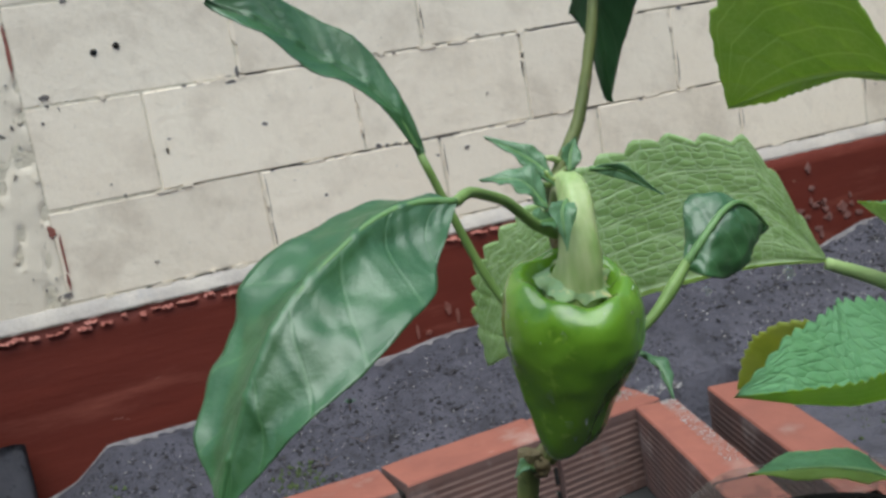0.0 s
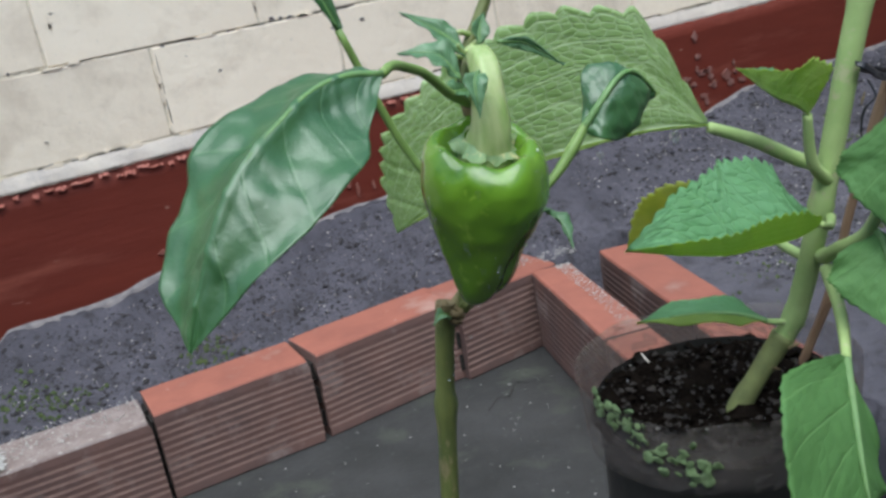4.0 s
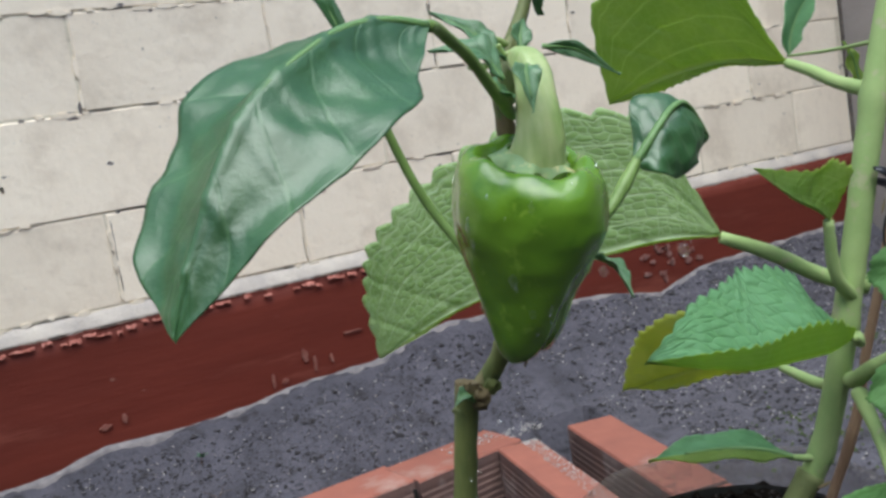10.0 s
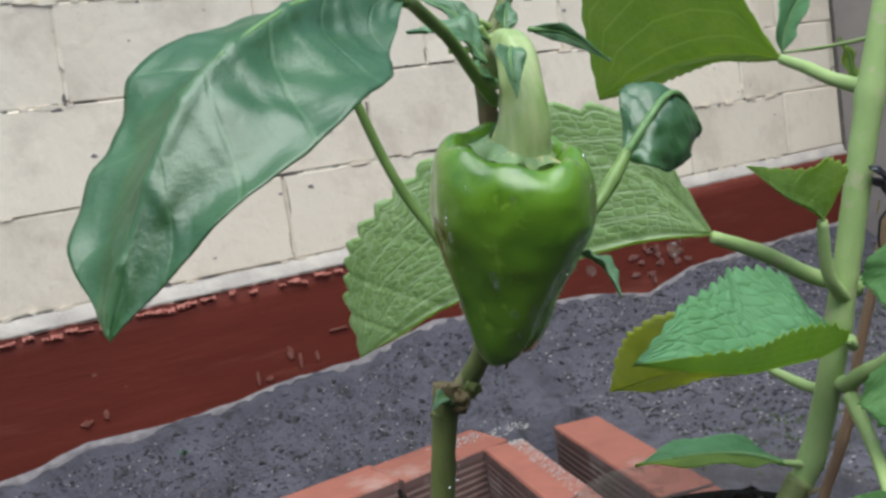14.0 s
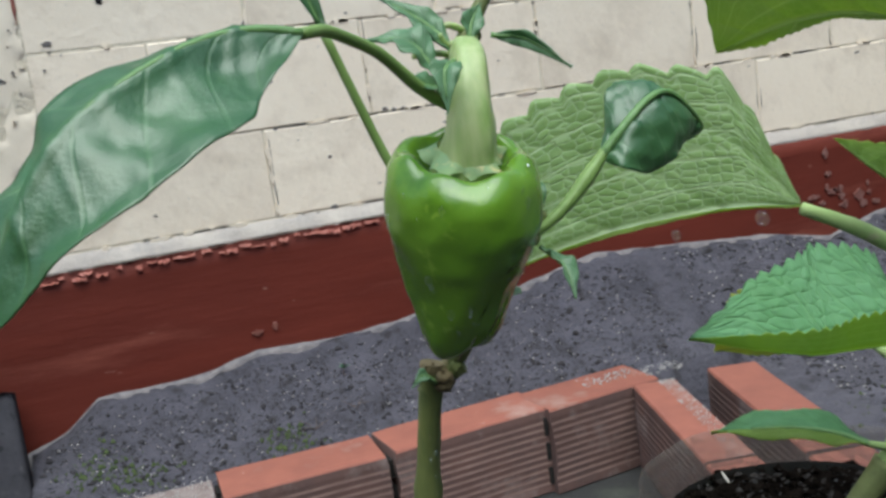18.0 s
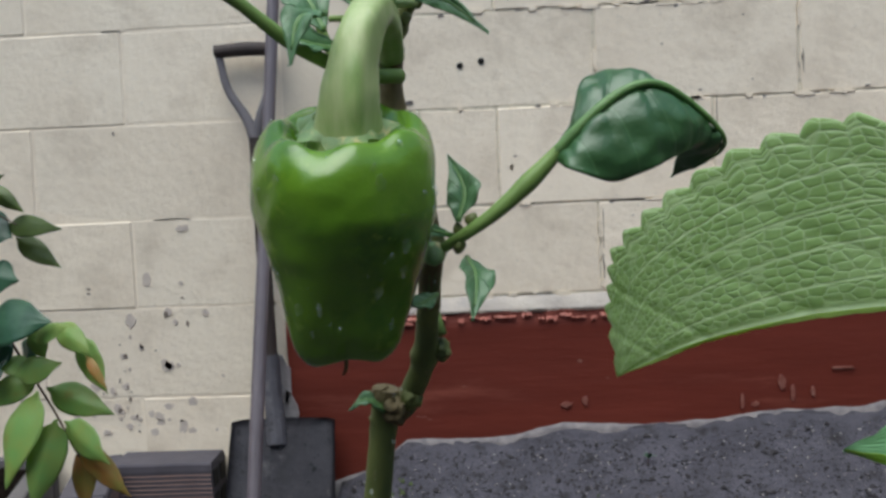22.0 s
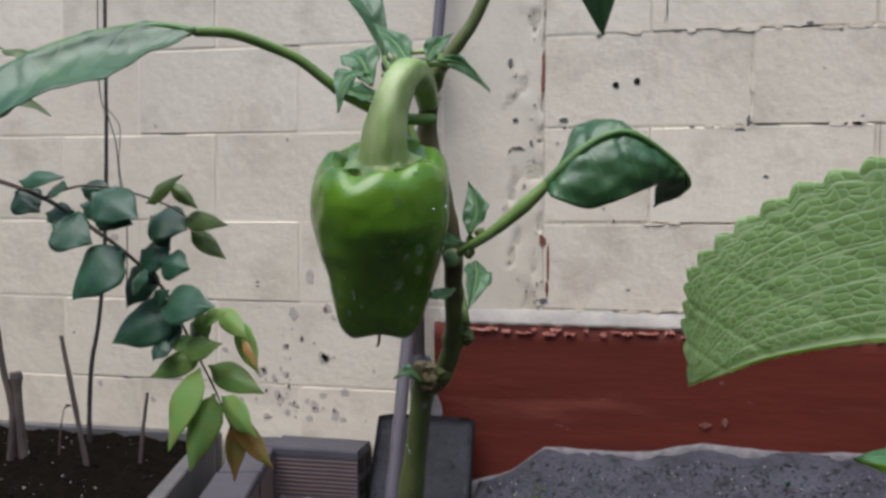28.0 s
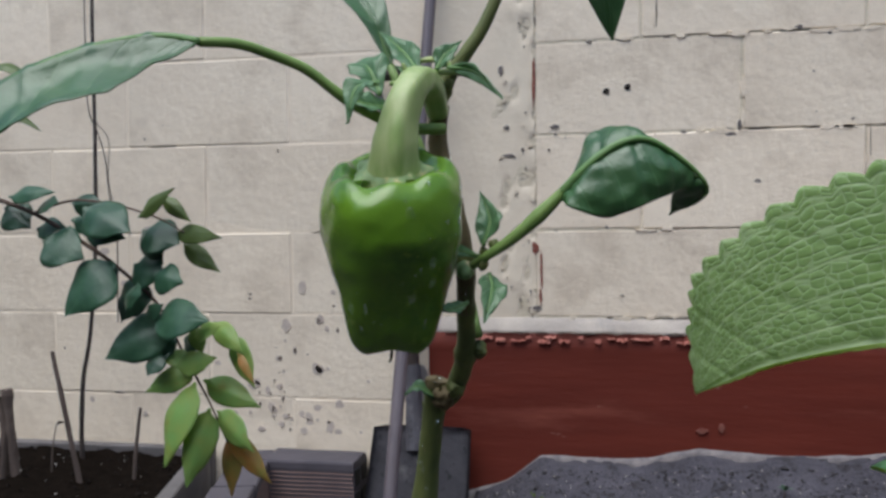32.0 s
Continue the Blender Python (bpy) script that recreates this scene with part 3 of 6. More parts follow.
# broken dark lines where the paint has cracked along the joints
for k in range(64):
    r = 3 + k % 6
    x, w = random.uniform(-0.02, 2.5), random.uniform(0.012, 0.05)
    scar(x, ROWS_Z[r] + random.gauss(0, 0.0008), w, random.uniform(0.0008, 0.0018), M_CRACK, "crack", -0.0046)
for k in range(44):
    r = 3 + k % 4
    odd = r % 2 == 0
    x = (0.62 if odd else 0.388) + 0.404 * random.randint(-1, 4)
    if x > 0.1:
        scar(x + random.choice((-0.005, 0.006)) + random.gauss(0, 0.001), random.uniform(ROWS_Z[r] + 0.02, ROWS_Z[r + 1] - 0.02), random.uniform(0.0008, 0.0018), random.uniform(0.008, 0.04), M_CRACK, "crack", -0.0046)
for k in range(6):
    r = 1 + k % 6
    scar(random.uniform(-1.1, -0.26), ROWS_Z[r] + random.gauss(0, 0.0008), random.uniform(0.01, 0.06), random.uniform(0.001, 0.0022), M_CRACK, "crack", -0.0046)
M_BLOTCH = surf("tan_blotch", (0.56, 0.485, 0.42), (0.46, 0.395, 0.35), 24, 0.9, 0.4, 70)
# tan blotches over the left part of the wall, denser towards the bottom
for _ in range(26):
    s = 0.004 + 0.014 * random.random() ** 2
    scar(-0.55 + random.gauss(0, 0.07), 0.13 + random.gauss(0, 0.06), s * random.uniform(0.6, 1.1), s, M_BLOTCH, "stain", -0.0050)
for _ in range(34):
    s = 0.004 + 0.010 * random.random() ** 2
    scar(random.uniform(-1.15, -0.35), 0.04 + 0.5 * random.random() ** 1.8, s * random.uniform(0.8, 1.8), s, M_BLOTCH, "stain", -0.0050)
for _ in range(10):
    x, z = -0.62 + random.gauss(0, 0.06), 0.10 + random.gauss(0, 0.055)
    s = 0.0010 + 0.0020 * random.random() ** 2
    scar(x, max(z, 0.0), s, s * random.uniform(0.8, 2.2), M_GRIME if random.random() < 0.6 else M_CRACK, "grime_spot")
for _ in range(10):
    x, z = random.uniform(-1.15, -0.3), random.uniform(0.05, 0.9)
    s = 0.0012 + 0.0022 * random.random() ** 2
    scar(x, z, s, s * random.uniform(0.6, 2.6), M_GRIME, "grime_spot")
# lumps of paint and mortar that bridge the joints
for k in range(150):
    r = 3 + k % 4
    odd = r % 2 == 0
    if k % 3:
        x, z = random.uniform(0.0, 2.4), ROWS_Z[r] + random.gauss(0, 0.0015)
        w, h = random.uniform(0.006, 0.028), random.uniform(0.0025, 0.006)
    else:
        x, z = (0.62 if odd else 0.388) + 0.404 * random.randint(-1, 4) + random.gauss(0, 0.001), random.uniform(ROWS_Z[r] + 0.01, ROWS_Z[r + 1] - 0.01)
        w, h = random.uniform(0.0025, 0.006), random.uniform(0.006, 0.028)
    if x > 0.0:
        scar(x, z, w, h, M_BLOCK if k % 4 else M_PLASTER, "paint_lump", -0.0058)
# pits and broken mortar along the joints
for k in range(110):
    r = 3 + k % 5
    if k % 3:
        x, z = random.uniform(0.0, 2.4), ROWS_Z[r] + random.gauss(0, 0.004)
    else:
        x, z = random.uniform(0.0, 2.4), random.uniform(0.31, 1.0)
    s = 0.0014 + 0.0035 * random.random() ** 2
    scar(x, z, s * random.uniform(1, 3), s, M_CHIPGREY, "pit")


# ---- oxide-red band along the wall foot ----
def foot(x):
    """Height of the ground along the wall."""
    pts = ((-4, -0.16), (-0.5, -0.13), (-0.19, -0.082), (-0.09, -0.05), (-0.02, 0.004), (0.16, 0.002), (0.22, 0.012), (0.30, 0.030), (0.45, 0.022), (0.6, 0.028), (0.70, 0.043), (0.9, 0.046),
           (1.10, 0.088), (1.2, 0.080), (1.6, 0.042), (1.78, 0.006), (1.94, 0.046), (2.7, 0.06))
    for (a, h), (b, k) in zip(pts, pts[1:]):
        if x <= b:
            return h + (k - h) * max(0, (x - a)) / (b - a)
    return pts[-1][1]


bm = bmesh.new()
NX, NZ = 300, 14
rows = []
for i in range(NX + 1):
    x = -0.262 + (2.672 + 0.262) * i / NX
    row = []
    for k in range(NZ + 1):
        u = k / NZ
        z = -0.24 + (0.266 + 0.24) * u
        xx = x + (0.03 * max(0.0, 0.14 - z) + 0.006 * noise.noise(Vector((3, 0, z * 30))) if i == 0 else 0)
        y = -0.012 + 0.0022 * noise.fractal(Vector((x * 3, 1, z * 24)), 1.0, 2.0, 3)
        if k == NZ:
            z += 0.003 * noise.noise(Vector((x * 40, 2, 0)))
        row.append(bm.verts.new((xx, y, z)))
    row.append(bm.verts.new((x, 0.004, row[-1].co.z + 0.002)))
    rows.append(row)
for a, b in zip(rows, rows[1:]):
    for k in range(NZ + 1):
        bm.faces.new((a[k], b[k], b[k + 1], a[k + 1]))
band = part("red_band", bm, M_RED, wall, "oxide-red painted band with peeling top edge", smooth=True)
bm = bmesh.new()
rows = []
for i in range(241):
    x = -0.25 + 2.92 * i / 240
    j = 0.004 * noise.noise(Vector((x * 18, 4, 0)))
    j2 = 0.003 * noise.noise(Vector((x * 55, 9, 0)))
    rows.append([bm.verts.new((x, y, z)) for y, z in ((0.003, 0.302 + j2), (-0.0055, 0.296 + j2), (-0.0075, 0.281 + j), (-0.0120 + j, 0.274), (-0.0125 + j, 0.269 + j2), (-0.010, 0.262 + j))])
for a, b in zip(rows, rows[1:]):
    for k in range(5):
        bm.faces.new((a[k], a[k + 1], b[k + 1], b[k]))
part("plaster_lip", bm, M_LIP, wall, "pale plaster lip above the red band", smooth=True)
random.seed(12)
for k in range(34):
    x = -0.2 + 1.5 * k / 33
    scar(x, 0.2685 + random.gauss(0, 0.0006), random.uniform(0.015, 0.035), random.uniform(0.0008, 0.0016), M_CRACK, "crack", -0.0180)
random.seed(11)
for i in range(46):
    x = -0.18 + 1.25 * (i / 46) + random.uniform(-0.01, 0.01)
    if 0.55 < x < 0.72 and i % 2:
        continue
    bm = bmesh.new()
    w, h = random.uniform(0.010, 0.034), random.uniform(0.003, 0.010)
    top = 0.264 - random.uniform(0, 0.012)
    n = 7
    a = [bm.verts.new((x + w * (k / n - 0.5), -0.0165, top + random.uniform(-0.002, 0.002))) for k in range(n + 1)]
    b = [bm.verts.new((x + w * (k / n - 0.5), -0.019 - random.uniform(0, 0.004), top - h * random.uniform(0.25, 1.0))) for k in range(n + 1)]
    for k in range(n):
        bm.faces.new((a[k], a[k + 1], b[k + 1], b[k]))
    g = bmesh.ops.extrude_face_region(bm, geom=list(bm.faces))
    for v in g["geom"]:
        if isinstance(v, bmesh.types.BMVert):
            v.co.y += 0.003
    part("paint_flake", bm, M_FLAKE, wall)
M_SMEAR = surf("rubbed_pale_paint", (0.24, 0.105, 0.08), (0.17, 0.05, 0.035), 60, 0.9, 0.6, 130)
for x, z, w, h in ((0.307, 0.072, 0.012, 0.007), (0.345, 0.08, 0.006, 0.010), (0.74, 0.105, 0.008, 0.016), (0.76, 0.085, 0.005, 0.02), (0.66, 0.07, 0.004, 0.022), (0.685, 0.062, 0.009, 0.006),
                   (0.80, 0.085, 0.005, 0.012), (0.86, 0.13, 0.03, 0.003)):
    scar(x, z, w, h, M_SMEAR, "rubbed_patch", -0.0165)
M_SCUFF = surf("scuffed_pale_paint", (0.215, 0.115, 0.098), (0.15, 0.050, 0.038), 70, 0.9, 0.6, 130)
rnd = random.Random(61)
for k in range(20):
    scar(rnd.gauss(1.84, 0.08), rnd.gauss(0.115, 0.04), rnd.uniform(0.004, 0.022), rnd.uniform(0.004, 0.016), M_SCUFF, "rubbed_patch", -0.0165)
M_BANDGREY = surf("cement_splash", (0.36, 0.33, 0.33), (0.20, 0.18, 0.18), 30, 0.9, 0.6, 110)
scar(-0.262, 0.07, 0.022, 0.05, M_BANDGREY, "cement_splash", -0.0165)
scar(-0.27, 0.14, 0.016, 0.06, M_BANDGREY, "cement_splash", -0.0165)

bm = bmesh.new()
rows = []
for i in range(321):
    x = -0.21 + 2.87 * i / 320
    h = foot(x)
    e = 0.0005 + 0.0035 * (0.5 + noise.noise(Vector((x * 22, 0, 3))))
    j = 0.006 * noise.noise(Vector((x * 30, 5, 1)))
    rows.append([bm.verts.new((x, -0.010, h + e + 0.004)), bm.verts.new((x, -0.0178, h + e)), bm.verts.new((x, -0.022 + j, h + e * 0.2 - 0.004)), bm.verts.new((x, -0.026 + j, h - 0.03))])
for a, b in zip(rows, rows[1:]):
    for k in range(3):
        bm.faces.new((a[k], b[k], b[k + 1], a[k + 1]))
tagged(part("cement_fillet", bm, M_FOOT, smooth=True), "thin pale cement edge along the wall foot", "trim", kind="structure")

# side wall at the far corner
east = part("wall_east", box(2.668, 2.9, -6.0, 0.004, FLOOR_Z, 2.02, 0.004), M_GREYWALL)
tagged(east, "grey-brown plastered wall closing the yard corner", "wall", kind="structure")
part("crack", rough(box(2.661, 2.669, -0.012, -0.004, 0.27, 1.3), 0.003, 0.03), M_CRACK, east)

# two walls out of view, added to keep low sky light off the plants
tagged(part("wall_south", box(-4.2, 2.9, -4.4, -4.2, FLOOR_Z, 2.3), M_GREYWALL), "unseen plain wall added behind the yard to cut low sky light", "wall", kind="structure")
tagged(part("wall_west", box(-4.2, -4.0, -4.2, 0.16, FLOOR_Z, 2.3), M_GREYWALL), "unseen plain wall added at the yard end to cut low sky light", "wall", kind="structure")

# ---- soil strip between wall and bricks ----
def soil_z(x, y):
    h = foot(x)
    s = min(max((-y - 0.02) / 0.23, 0), 1)
    far = -0.125 + 0.03 * min(max((x - 1.2) / 0.6, 0), 1)
    z = h + (far - h) * (s ** 0.9) 
    z += 0.010 * noise.fractal(Vector((x * 7, y * 7, 2)), 1.0, 2.0, 4) + 0.004 * noise.noise(Vector((x * 45, y * 45, 0)))
    return z


def soil_sheet(name, x0, x1, y0, y1, step, material, zf):
    bm = bmesh.new()
    nx, ny = int((x1 - x0) / step), int((y1 - y0) / step)
    g = [[bm.verts.new((x0 + (x1 - x0) * i / nx, y0 + (y1 - y0) * j / ny, zf(x0 + (x1 - x0) * i / nx, y0 + (y1 - y0) * j / ny))) for j in range(ny + 1)] for i in range(nx + 1)]
    for i in range(nx):
        for j in range(ny):
            bm.faces.new((g[i][j], g[i + 1][j], g[i + 1][j + 1], g[i][j + 1]))
    rim = [e for e in bm.edges if e.is_boundary]
    ex = bmesh.ops.extrude_edge_only(bm, edges=rim)
    for v in ex["geom"]:
        if isinstance(v, bmesh.types.BMVert):
            v.co.z = FLOOR_Z + 0.002
    bmesh.ops.recalc_face_normals(bm, faces=bm.faces)
    return part(name, bm, material, smooth=True)


bm = bmesh.new()
step, x0, y0, nx, ny = 0.0105, -0.16, -1.72, 269, 162
g = {}


def corner(i, j):
    if (i, j) not in g:
        x, y = x0 + step * i, y0 + step * j
        g[i, j] = bm.verts.new((x, y, soil_z(x, y)))
    return g[i, j]


for i in range(nx):
    for j in range(ny):
        x, y = x0 + step * (i + 0.5), y0 + step * (j + 0.5)
        if y > -0.262 or x > 1.235 + 0.29 * (y + 0.42):
            bm.faces.new((corner(i, j), corner(i + 1, j), corner(i + 1, j + 1), corner(i, j + 1)))
rim = [e for e in bm.edges if e.is_boundary]
for v in bmesh.ops.extrude_edge_only(bm, edges=rim)["geom"]:
    if isinstance(v, bmesh.types.BMVert):
        v.co.z = FLOOR_Z + 0.002
bmesh.ops.recalc_face_normals(bm, faces=bm.faces)
tagged(part("soil_bed", bm, M_SOIL, smooth=True), "damp grey soil sloping from the wall to the bricks", "soil", kind="structure")


def scatter(name, n, material, size, where, seed, label, category, flat=0.7, long=1.0):
    """Many small crumbs or slivers lying on a surface, as one mesh."""
    rnd = random.Random(seed)
    verts, faces = [], []
    for _ in range(n):
        x, y, z = where(rnd)
        r = size * (0.4 + rnd.random() ** 2.2 * 1.6)
        a = rnd.random() * 6.28
        base = len(verts)
        for dx, dy, dz in ((1, 0, 0), (-0.5, 0.8, 0.1), (-0.6, -0.8, 0), (0.1, 0.1, flat), (0.0, -0.1, -flat)):
            dx, dy = dx * long * rnd.uniform(0.6, 1.2), dy * rnd.uniform(0.6, 1.2)
            verts.append((x + r * (dx * math.cos(a) - dy * math.sin(a)), y + r * (dx * math.sin(a) + dy * math.cos(a)), z + r * dz * 0.8))
        for f in ((0, 1, 3), (1, 2, 3), (2, 0, 3), (1, 0, 4), (2, 1, 4), (0, 2, 4)):
            faces.append([base + k for k in f])
    me = bpy.data.meshes.new(name)
    me.from_pydata(verts, [], faces)
    me.materials.append(material)
    return tagged(new(name, me), label, category, kind="stuff")


def on_bed(r):
    x, y = r.uniform(-0.14, 1.2), r.uniform(-0.255, -0.04)
    return x, y, soil_z(x, y) + 0.001


def on_far(r):
    x, y = 1.27 + 1.35 * r.random(), -0.03 - 1.5 * r.random() ** 1.3
    return x, y, soil_z(x, y) + 0.001


scatter("soil_clods", 420, M_CLOD, 0.0058, on_bed, 41, "dark clods of soil on the bed", "soil")
scatter("soil_crumbs", 5200, M_CLOD, 0.0024, on_bed, 1, "dark crumbs of soil on the bed", "soil")
scatter("soil_crumbs", 9000, M_CLOD, 0.0038, on_far, 2, "dark clods and litter in the yard corner", "soil")
scatter("pale_grit", 800, M_GRIT, 0.0018, on_bed, 3, "pale grit strewn over the soil", "gravel")
# denser grit in the far corner, its pale specks standing in for wet glints
scatter("pale_grit", 3600, M_GRIT, 0.0024, on_far, 4, "pale grit strewn over the soil", "gravel")
scatter("litter_slivers", 420, M_HOLE, 0.0017, on_bed, 51, "dark rotted twigs and leaf bits on the soil", "litter", 0.5, 4.5)
scatter("litter_slivers", 700, M_HOLE, 0.0034, on_far, 52, "dark rotted twigs and leaf bits in the yard corner", "litter", 0.5, 4.0)
scatter("soil_lumps", 260, M_SOIL, 0.011, on_far, 53, "grey lumps of soil in the yard corner", "soil", 0.55)
M_MOSS = surf("moss", (0.075, 0.10, 0.03), (0.045, 0.07, 0.022), 60, 0.95, 0.6, 140)


def on_moss(r):
    cx, cy = r.choice(((-0.05, -0.16), (0.02, -0.2), (1.9, -0.5), (2.1, -0.35), (1.6, -0.9), (1.45, -0.85), (2.3, -0.6), (1.35, -0.75), (0.3, -0.22)))
    k = 1 if cx < 1 else 2.6
    x, y = cx + r.gauss(0, 0.03) * k, cy + r.gauss(0, 0.022) * k
    y = min(-0.03, max(y, -0.25)) if cx < 1 else min(y, -0.03)
    return x, y, soil_z(x, y) + 0.001


scatter("moss_tufts", 1100, M_MOSS, 0.0036, on_moss, 6, "small tufts of moss and weeds on the soil", "moss", 1.3)

for x, y in ((0.455, -0.17), (0.36, -0.2)):
    z = soil_z(x, y)
    weed = thing("withered_weed", "small withered weed lying on the grey soil", "weed", "withered weeds", (x, y, z))
    for i in range(5):
        a = i * 1.3 + x * 9
        part("twig", tube([(0, 0, -0.004), (0.012 * math.cos(a), 0.012 * math.sin(a), 0.008), (0.03 * math.cos(a + 0.4), 0.022 * math.sin(a + 0.4), 0.004 + 0.004 * i)], [0.0011, 0.0009, 0.0005], 6, 5), M_STICK, weed)


# ---- hollow clay bricks on edge ----
def hollow_brick(L, W, H, top, face, label, group, grooves=10):
    """A hollow brick: fired body with smooth top, ribbed long faces and two rows of square holes, drawn as near-black
    boxes, at its ends.
    """
    e = thing("hollow_brick", label, "brick", group)
    bm = bmesh.new()
    d = 0.0011
    zs = [-H / 2 + 0.018 + (H - 0.036) * k / (2 * grooves) for k in range(2 * grooves + 1)]
    side = [(-W / 2, -H / 2 + 0.003)] + [(-W / 2 + (d if k % 2 else 0), z + (-0.0012 if k % 2 else 0.0012)) for k, z in enumerate(zs)] + [(-W / 2, H / 2 - 0.004), (-W / 2 + 0.003, H / 2)]
    other = [(-y, z) for y, z in side[::-1]]
    prof = [(-W / 2 + 0.003, -H / 2)] + side + other + [(W / 2 - 0.003, -H / 2)]
    n = 12
    rings = []
    for i in range(n + 1):
        x = -L / 2 + L * i / n
        end = -1 if i == 0 else 1 if i == n else 0
        rings.append([bm.verts.new((x - end * 0.009 * max(0.0, noise.noise(Vector((L * 31 + y * 25, z * 34, end * 4.0)))), y + 0.0012 * noise.noise(Vector((x * 8, y * 20, z * 9 + L))), z + 0.0014 * noise.noise(Vector((x * 9 + 3, y * 6, z * 4))))) for y, z in prof])
    m = len(prof)
    for a, b in zip(rings, rings[1:]):
        for k in range(m):
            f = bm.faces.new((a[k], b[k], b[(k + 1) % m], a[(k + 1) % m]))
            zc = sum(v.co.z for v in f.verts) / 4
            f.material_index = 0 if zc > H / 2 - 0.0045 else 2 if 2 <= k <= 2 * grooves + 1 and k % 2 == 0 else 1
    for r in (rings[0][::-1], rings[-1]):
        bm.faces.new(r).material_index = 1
    bmesh.ops.recalc_face_normals(bm, faces=bm.faces)
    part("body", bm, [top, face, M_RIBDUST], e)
    # solid boxes whose black colour gives the shade of the open holes
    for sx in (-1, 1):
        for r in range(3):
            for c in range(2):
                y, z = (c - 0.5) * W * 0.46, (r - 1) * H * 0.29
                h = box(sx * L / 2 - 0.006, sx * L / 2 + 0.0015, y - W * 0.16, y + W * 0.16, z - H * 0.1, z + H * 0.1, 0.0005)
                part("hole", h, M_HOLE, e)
    return e


def lay(e, x, y, z, turn, tilt=0.0):
    e.matrix_basis = pose(x, y, z, tilt, 0, turn)
    return e


BH = 0.175
TOP = -0.11
bz = TOP - BH / 2
LAB = "orange hollow clay brick on edge, ribbed dusty faces"
row = "bricks edging the bed"
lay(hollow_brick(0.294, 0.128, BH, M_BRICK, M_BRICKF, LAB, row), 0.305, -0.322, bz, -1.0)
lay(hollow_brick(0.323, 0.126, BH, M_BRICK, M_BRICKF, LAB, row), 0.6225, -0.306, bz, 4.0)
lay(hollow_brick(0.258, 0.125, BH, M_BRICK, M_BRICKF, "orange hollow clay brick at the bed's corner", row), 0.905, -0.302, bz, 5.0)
M_DUSTTOP = surf("cement_dusted_top", (0.27, 0.225, 0.21), (0.17, 0.125, 0.115), 26, 0.92, 0.8, 90, 0.005, fleck=(0.42, 0.39, 0.36), fscale=90, famount=0.6)
lay(hollow_brick(0.29, 0.125, BH, M_DUSTTOP, M_BRICKF, "hollow clay brick with cement-dusted pale top", row), 0.005, -0.328, bz - 0.006, -2.0)
lay(hollow_brick(0.29, 0.125, BH, M_DUSTTOP, M_BRICKF, "hollow clay brick with cement-dusted pale top", row), -0.297, -0.345, bz - 0.008, 2.0)
ret = "bricks returning from the corner"
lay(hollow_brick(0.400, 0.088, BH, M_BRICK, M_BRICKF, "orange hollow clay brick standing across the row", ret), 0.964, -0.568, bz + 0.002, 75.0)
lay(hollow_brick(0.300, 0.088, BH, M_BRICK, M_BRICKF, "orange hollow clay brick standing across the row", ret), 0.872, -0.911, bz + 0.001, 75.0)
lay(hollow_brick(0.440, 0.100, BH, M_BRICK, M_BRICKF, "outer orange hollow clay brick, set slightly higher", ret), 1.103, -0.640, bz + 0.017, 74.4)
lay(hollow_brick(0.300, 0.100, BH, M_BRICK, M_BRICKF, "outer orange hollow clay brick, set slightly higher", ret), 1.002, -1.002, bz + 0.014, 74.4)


def on_dusted(r):
    return r.uniform(-0.135, 0.145), r.gauss(-0.30, 0.03), TOP - 0.0045


scatter("brick_grit", 420, M_GRIT, 0.0020, on_dusted, 18, "pale grit and soil on the dusted brick", "gravel")

# mortar crumbs on the corner
def on_corner(r):
    x = r.uniform(0.9, 1.12)
    return x, -0.262 - 0.05 * r.random() - 0.02 * (x > 1.03), TOP + 0.0015


scatter("mortar_crumbs", 260, M_GRIT, 0.0026, on_corner, 8, "pale mortar crumbs on the corner brick", "mortar")

def on_return(r):
    k, w = 0.34 * r.random() ** 1.6, r.uniform(0.008, 0.040)
    return 1.016 - 0.2588 * k + 0.966 * w, -0.375 - 0.966 * k - 0.2588 * w, TOP + 0.003


scatter("mortar_dust", 700, M_GRIT, 0.0018, on_return, 9, "pale mortar dust on the returning brick", "mortar", 0.4)

# crack and damp marks in the floor
for pts in ([(0.74, -0.52, 0), (0.78, -0.49, 0), (0.80, -0.50, 0), (0.84, -0.46, 0), (0.86, -0.48, 0)], [(0.35, -0.8, 0), (0.42, -0.78, 0), (0.46, -0.8, 0)]):
    bm = tube([(x, y, FLOOR_Z + 0.0005) for x, y, z in pts], [0.002, 0.003, 0.0015], 14, 4, 0.5, flat=0.3)
    part("crack", bm, M_HOLE, bpy.data.objects["floor"])


def on_floor(r):
    x, y = r.uniform(-0.3, 0.95), r.uniform(-1.2, -0.4)
    return x, y, FLOOR_Z + 0.001


scatter("floor_grit", 260, M_GRIT, 0.0018, on_floor, 9, "scattered pale grit on the concrete floor", "gravel")

# ---- left corner: grey bricks, planter, shovel, broom ----
gl = "grey-painted hollow brick, dusty, by the wall"
lay(hollow_brick(0.205, 0.105, 0.17, M_GBRICK, M_GBRICK, gl, "grey bricks by the planter", 15), -0.505, -0.068, -0.084, 1.0)
lay(hollow_brick(0.29, 0.085, 0.17, M_GBRICK, M_GBRICK, "grey-painted hollow brick running out from the wall", "grey bricks by the planter", 15), -0.618, -0.175, -0.086, 106.0)
lay(hollow_brick(0.29, 0.085, 0.17, M_GBRICK, M_GBRICK, "grey-painted hollow brick running out from the wall", "grey bricks by the planter", 15), -0.540, -0.460, -0.086, 106.0)


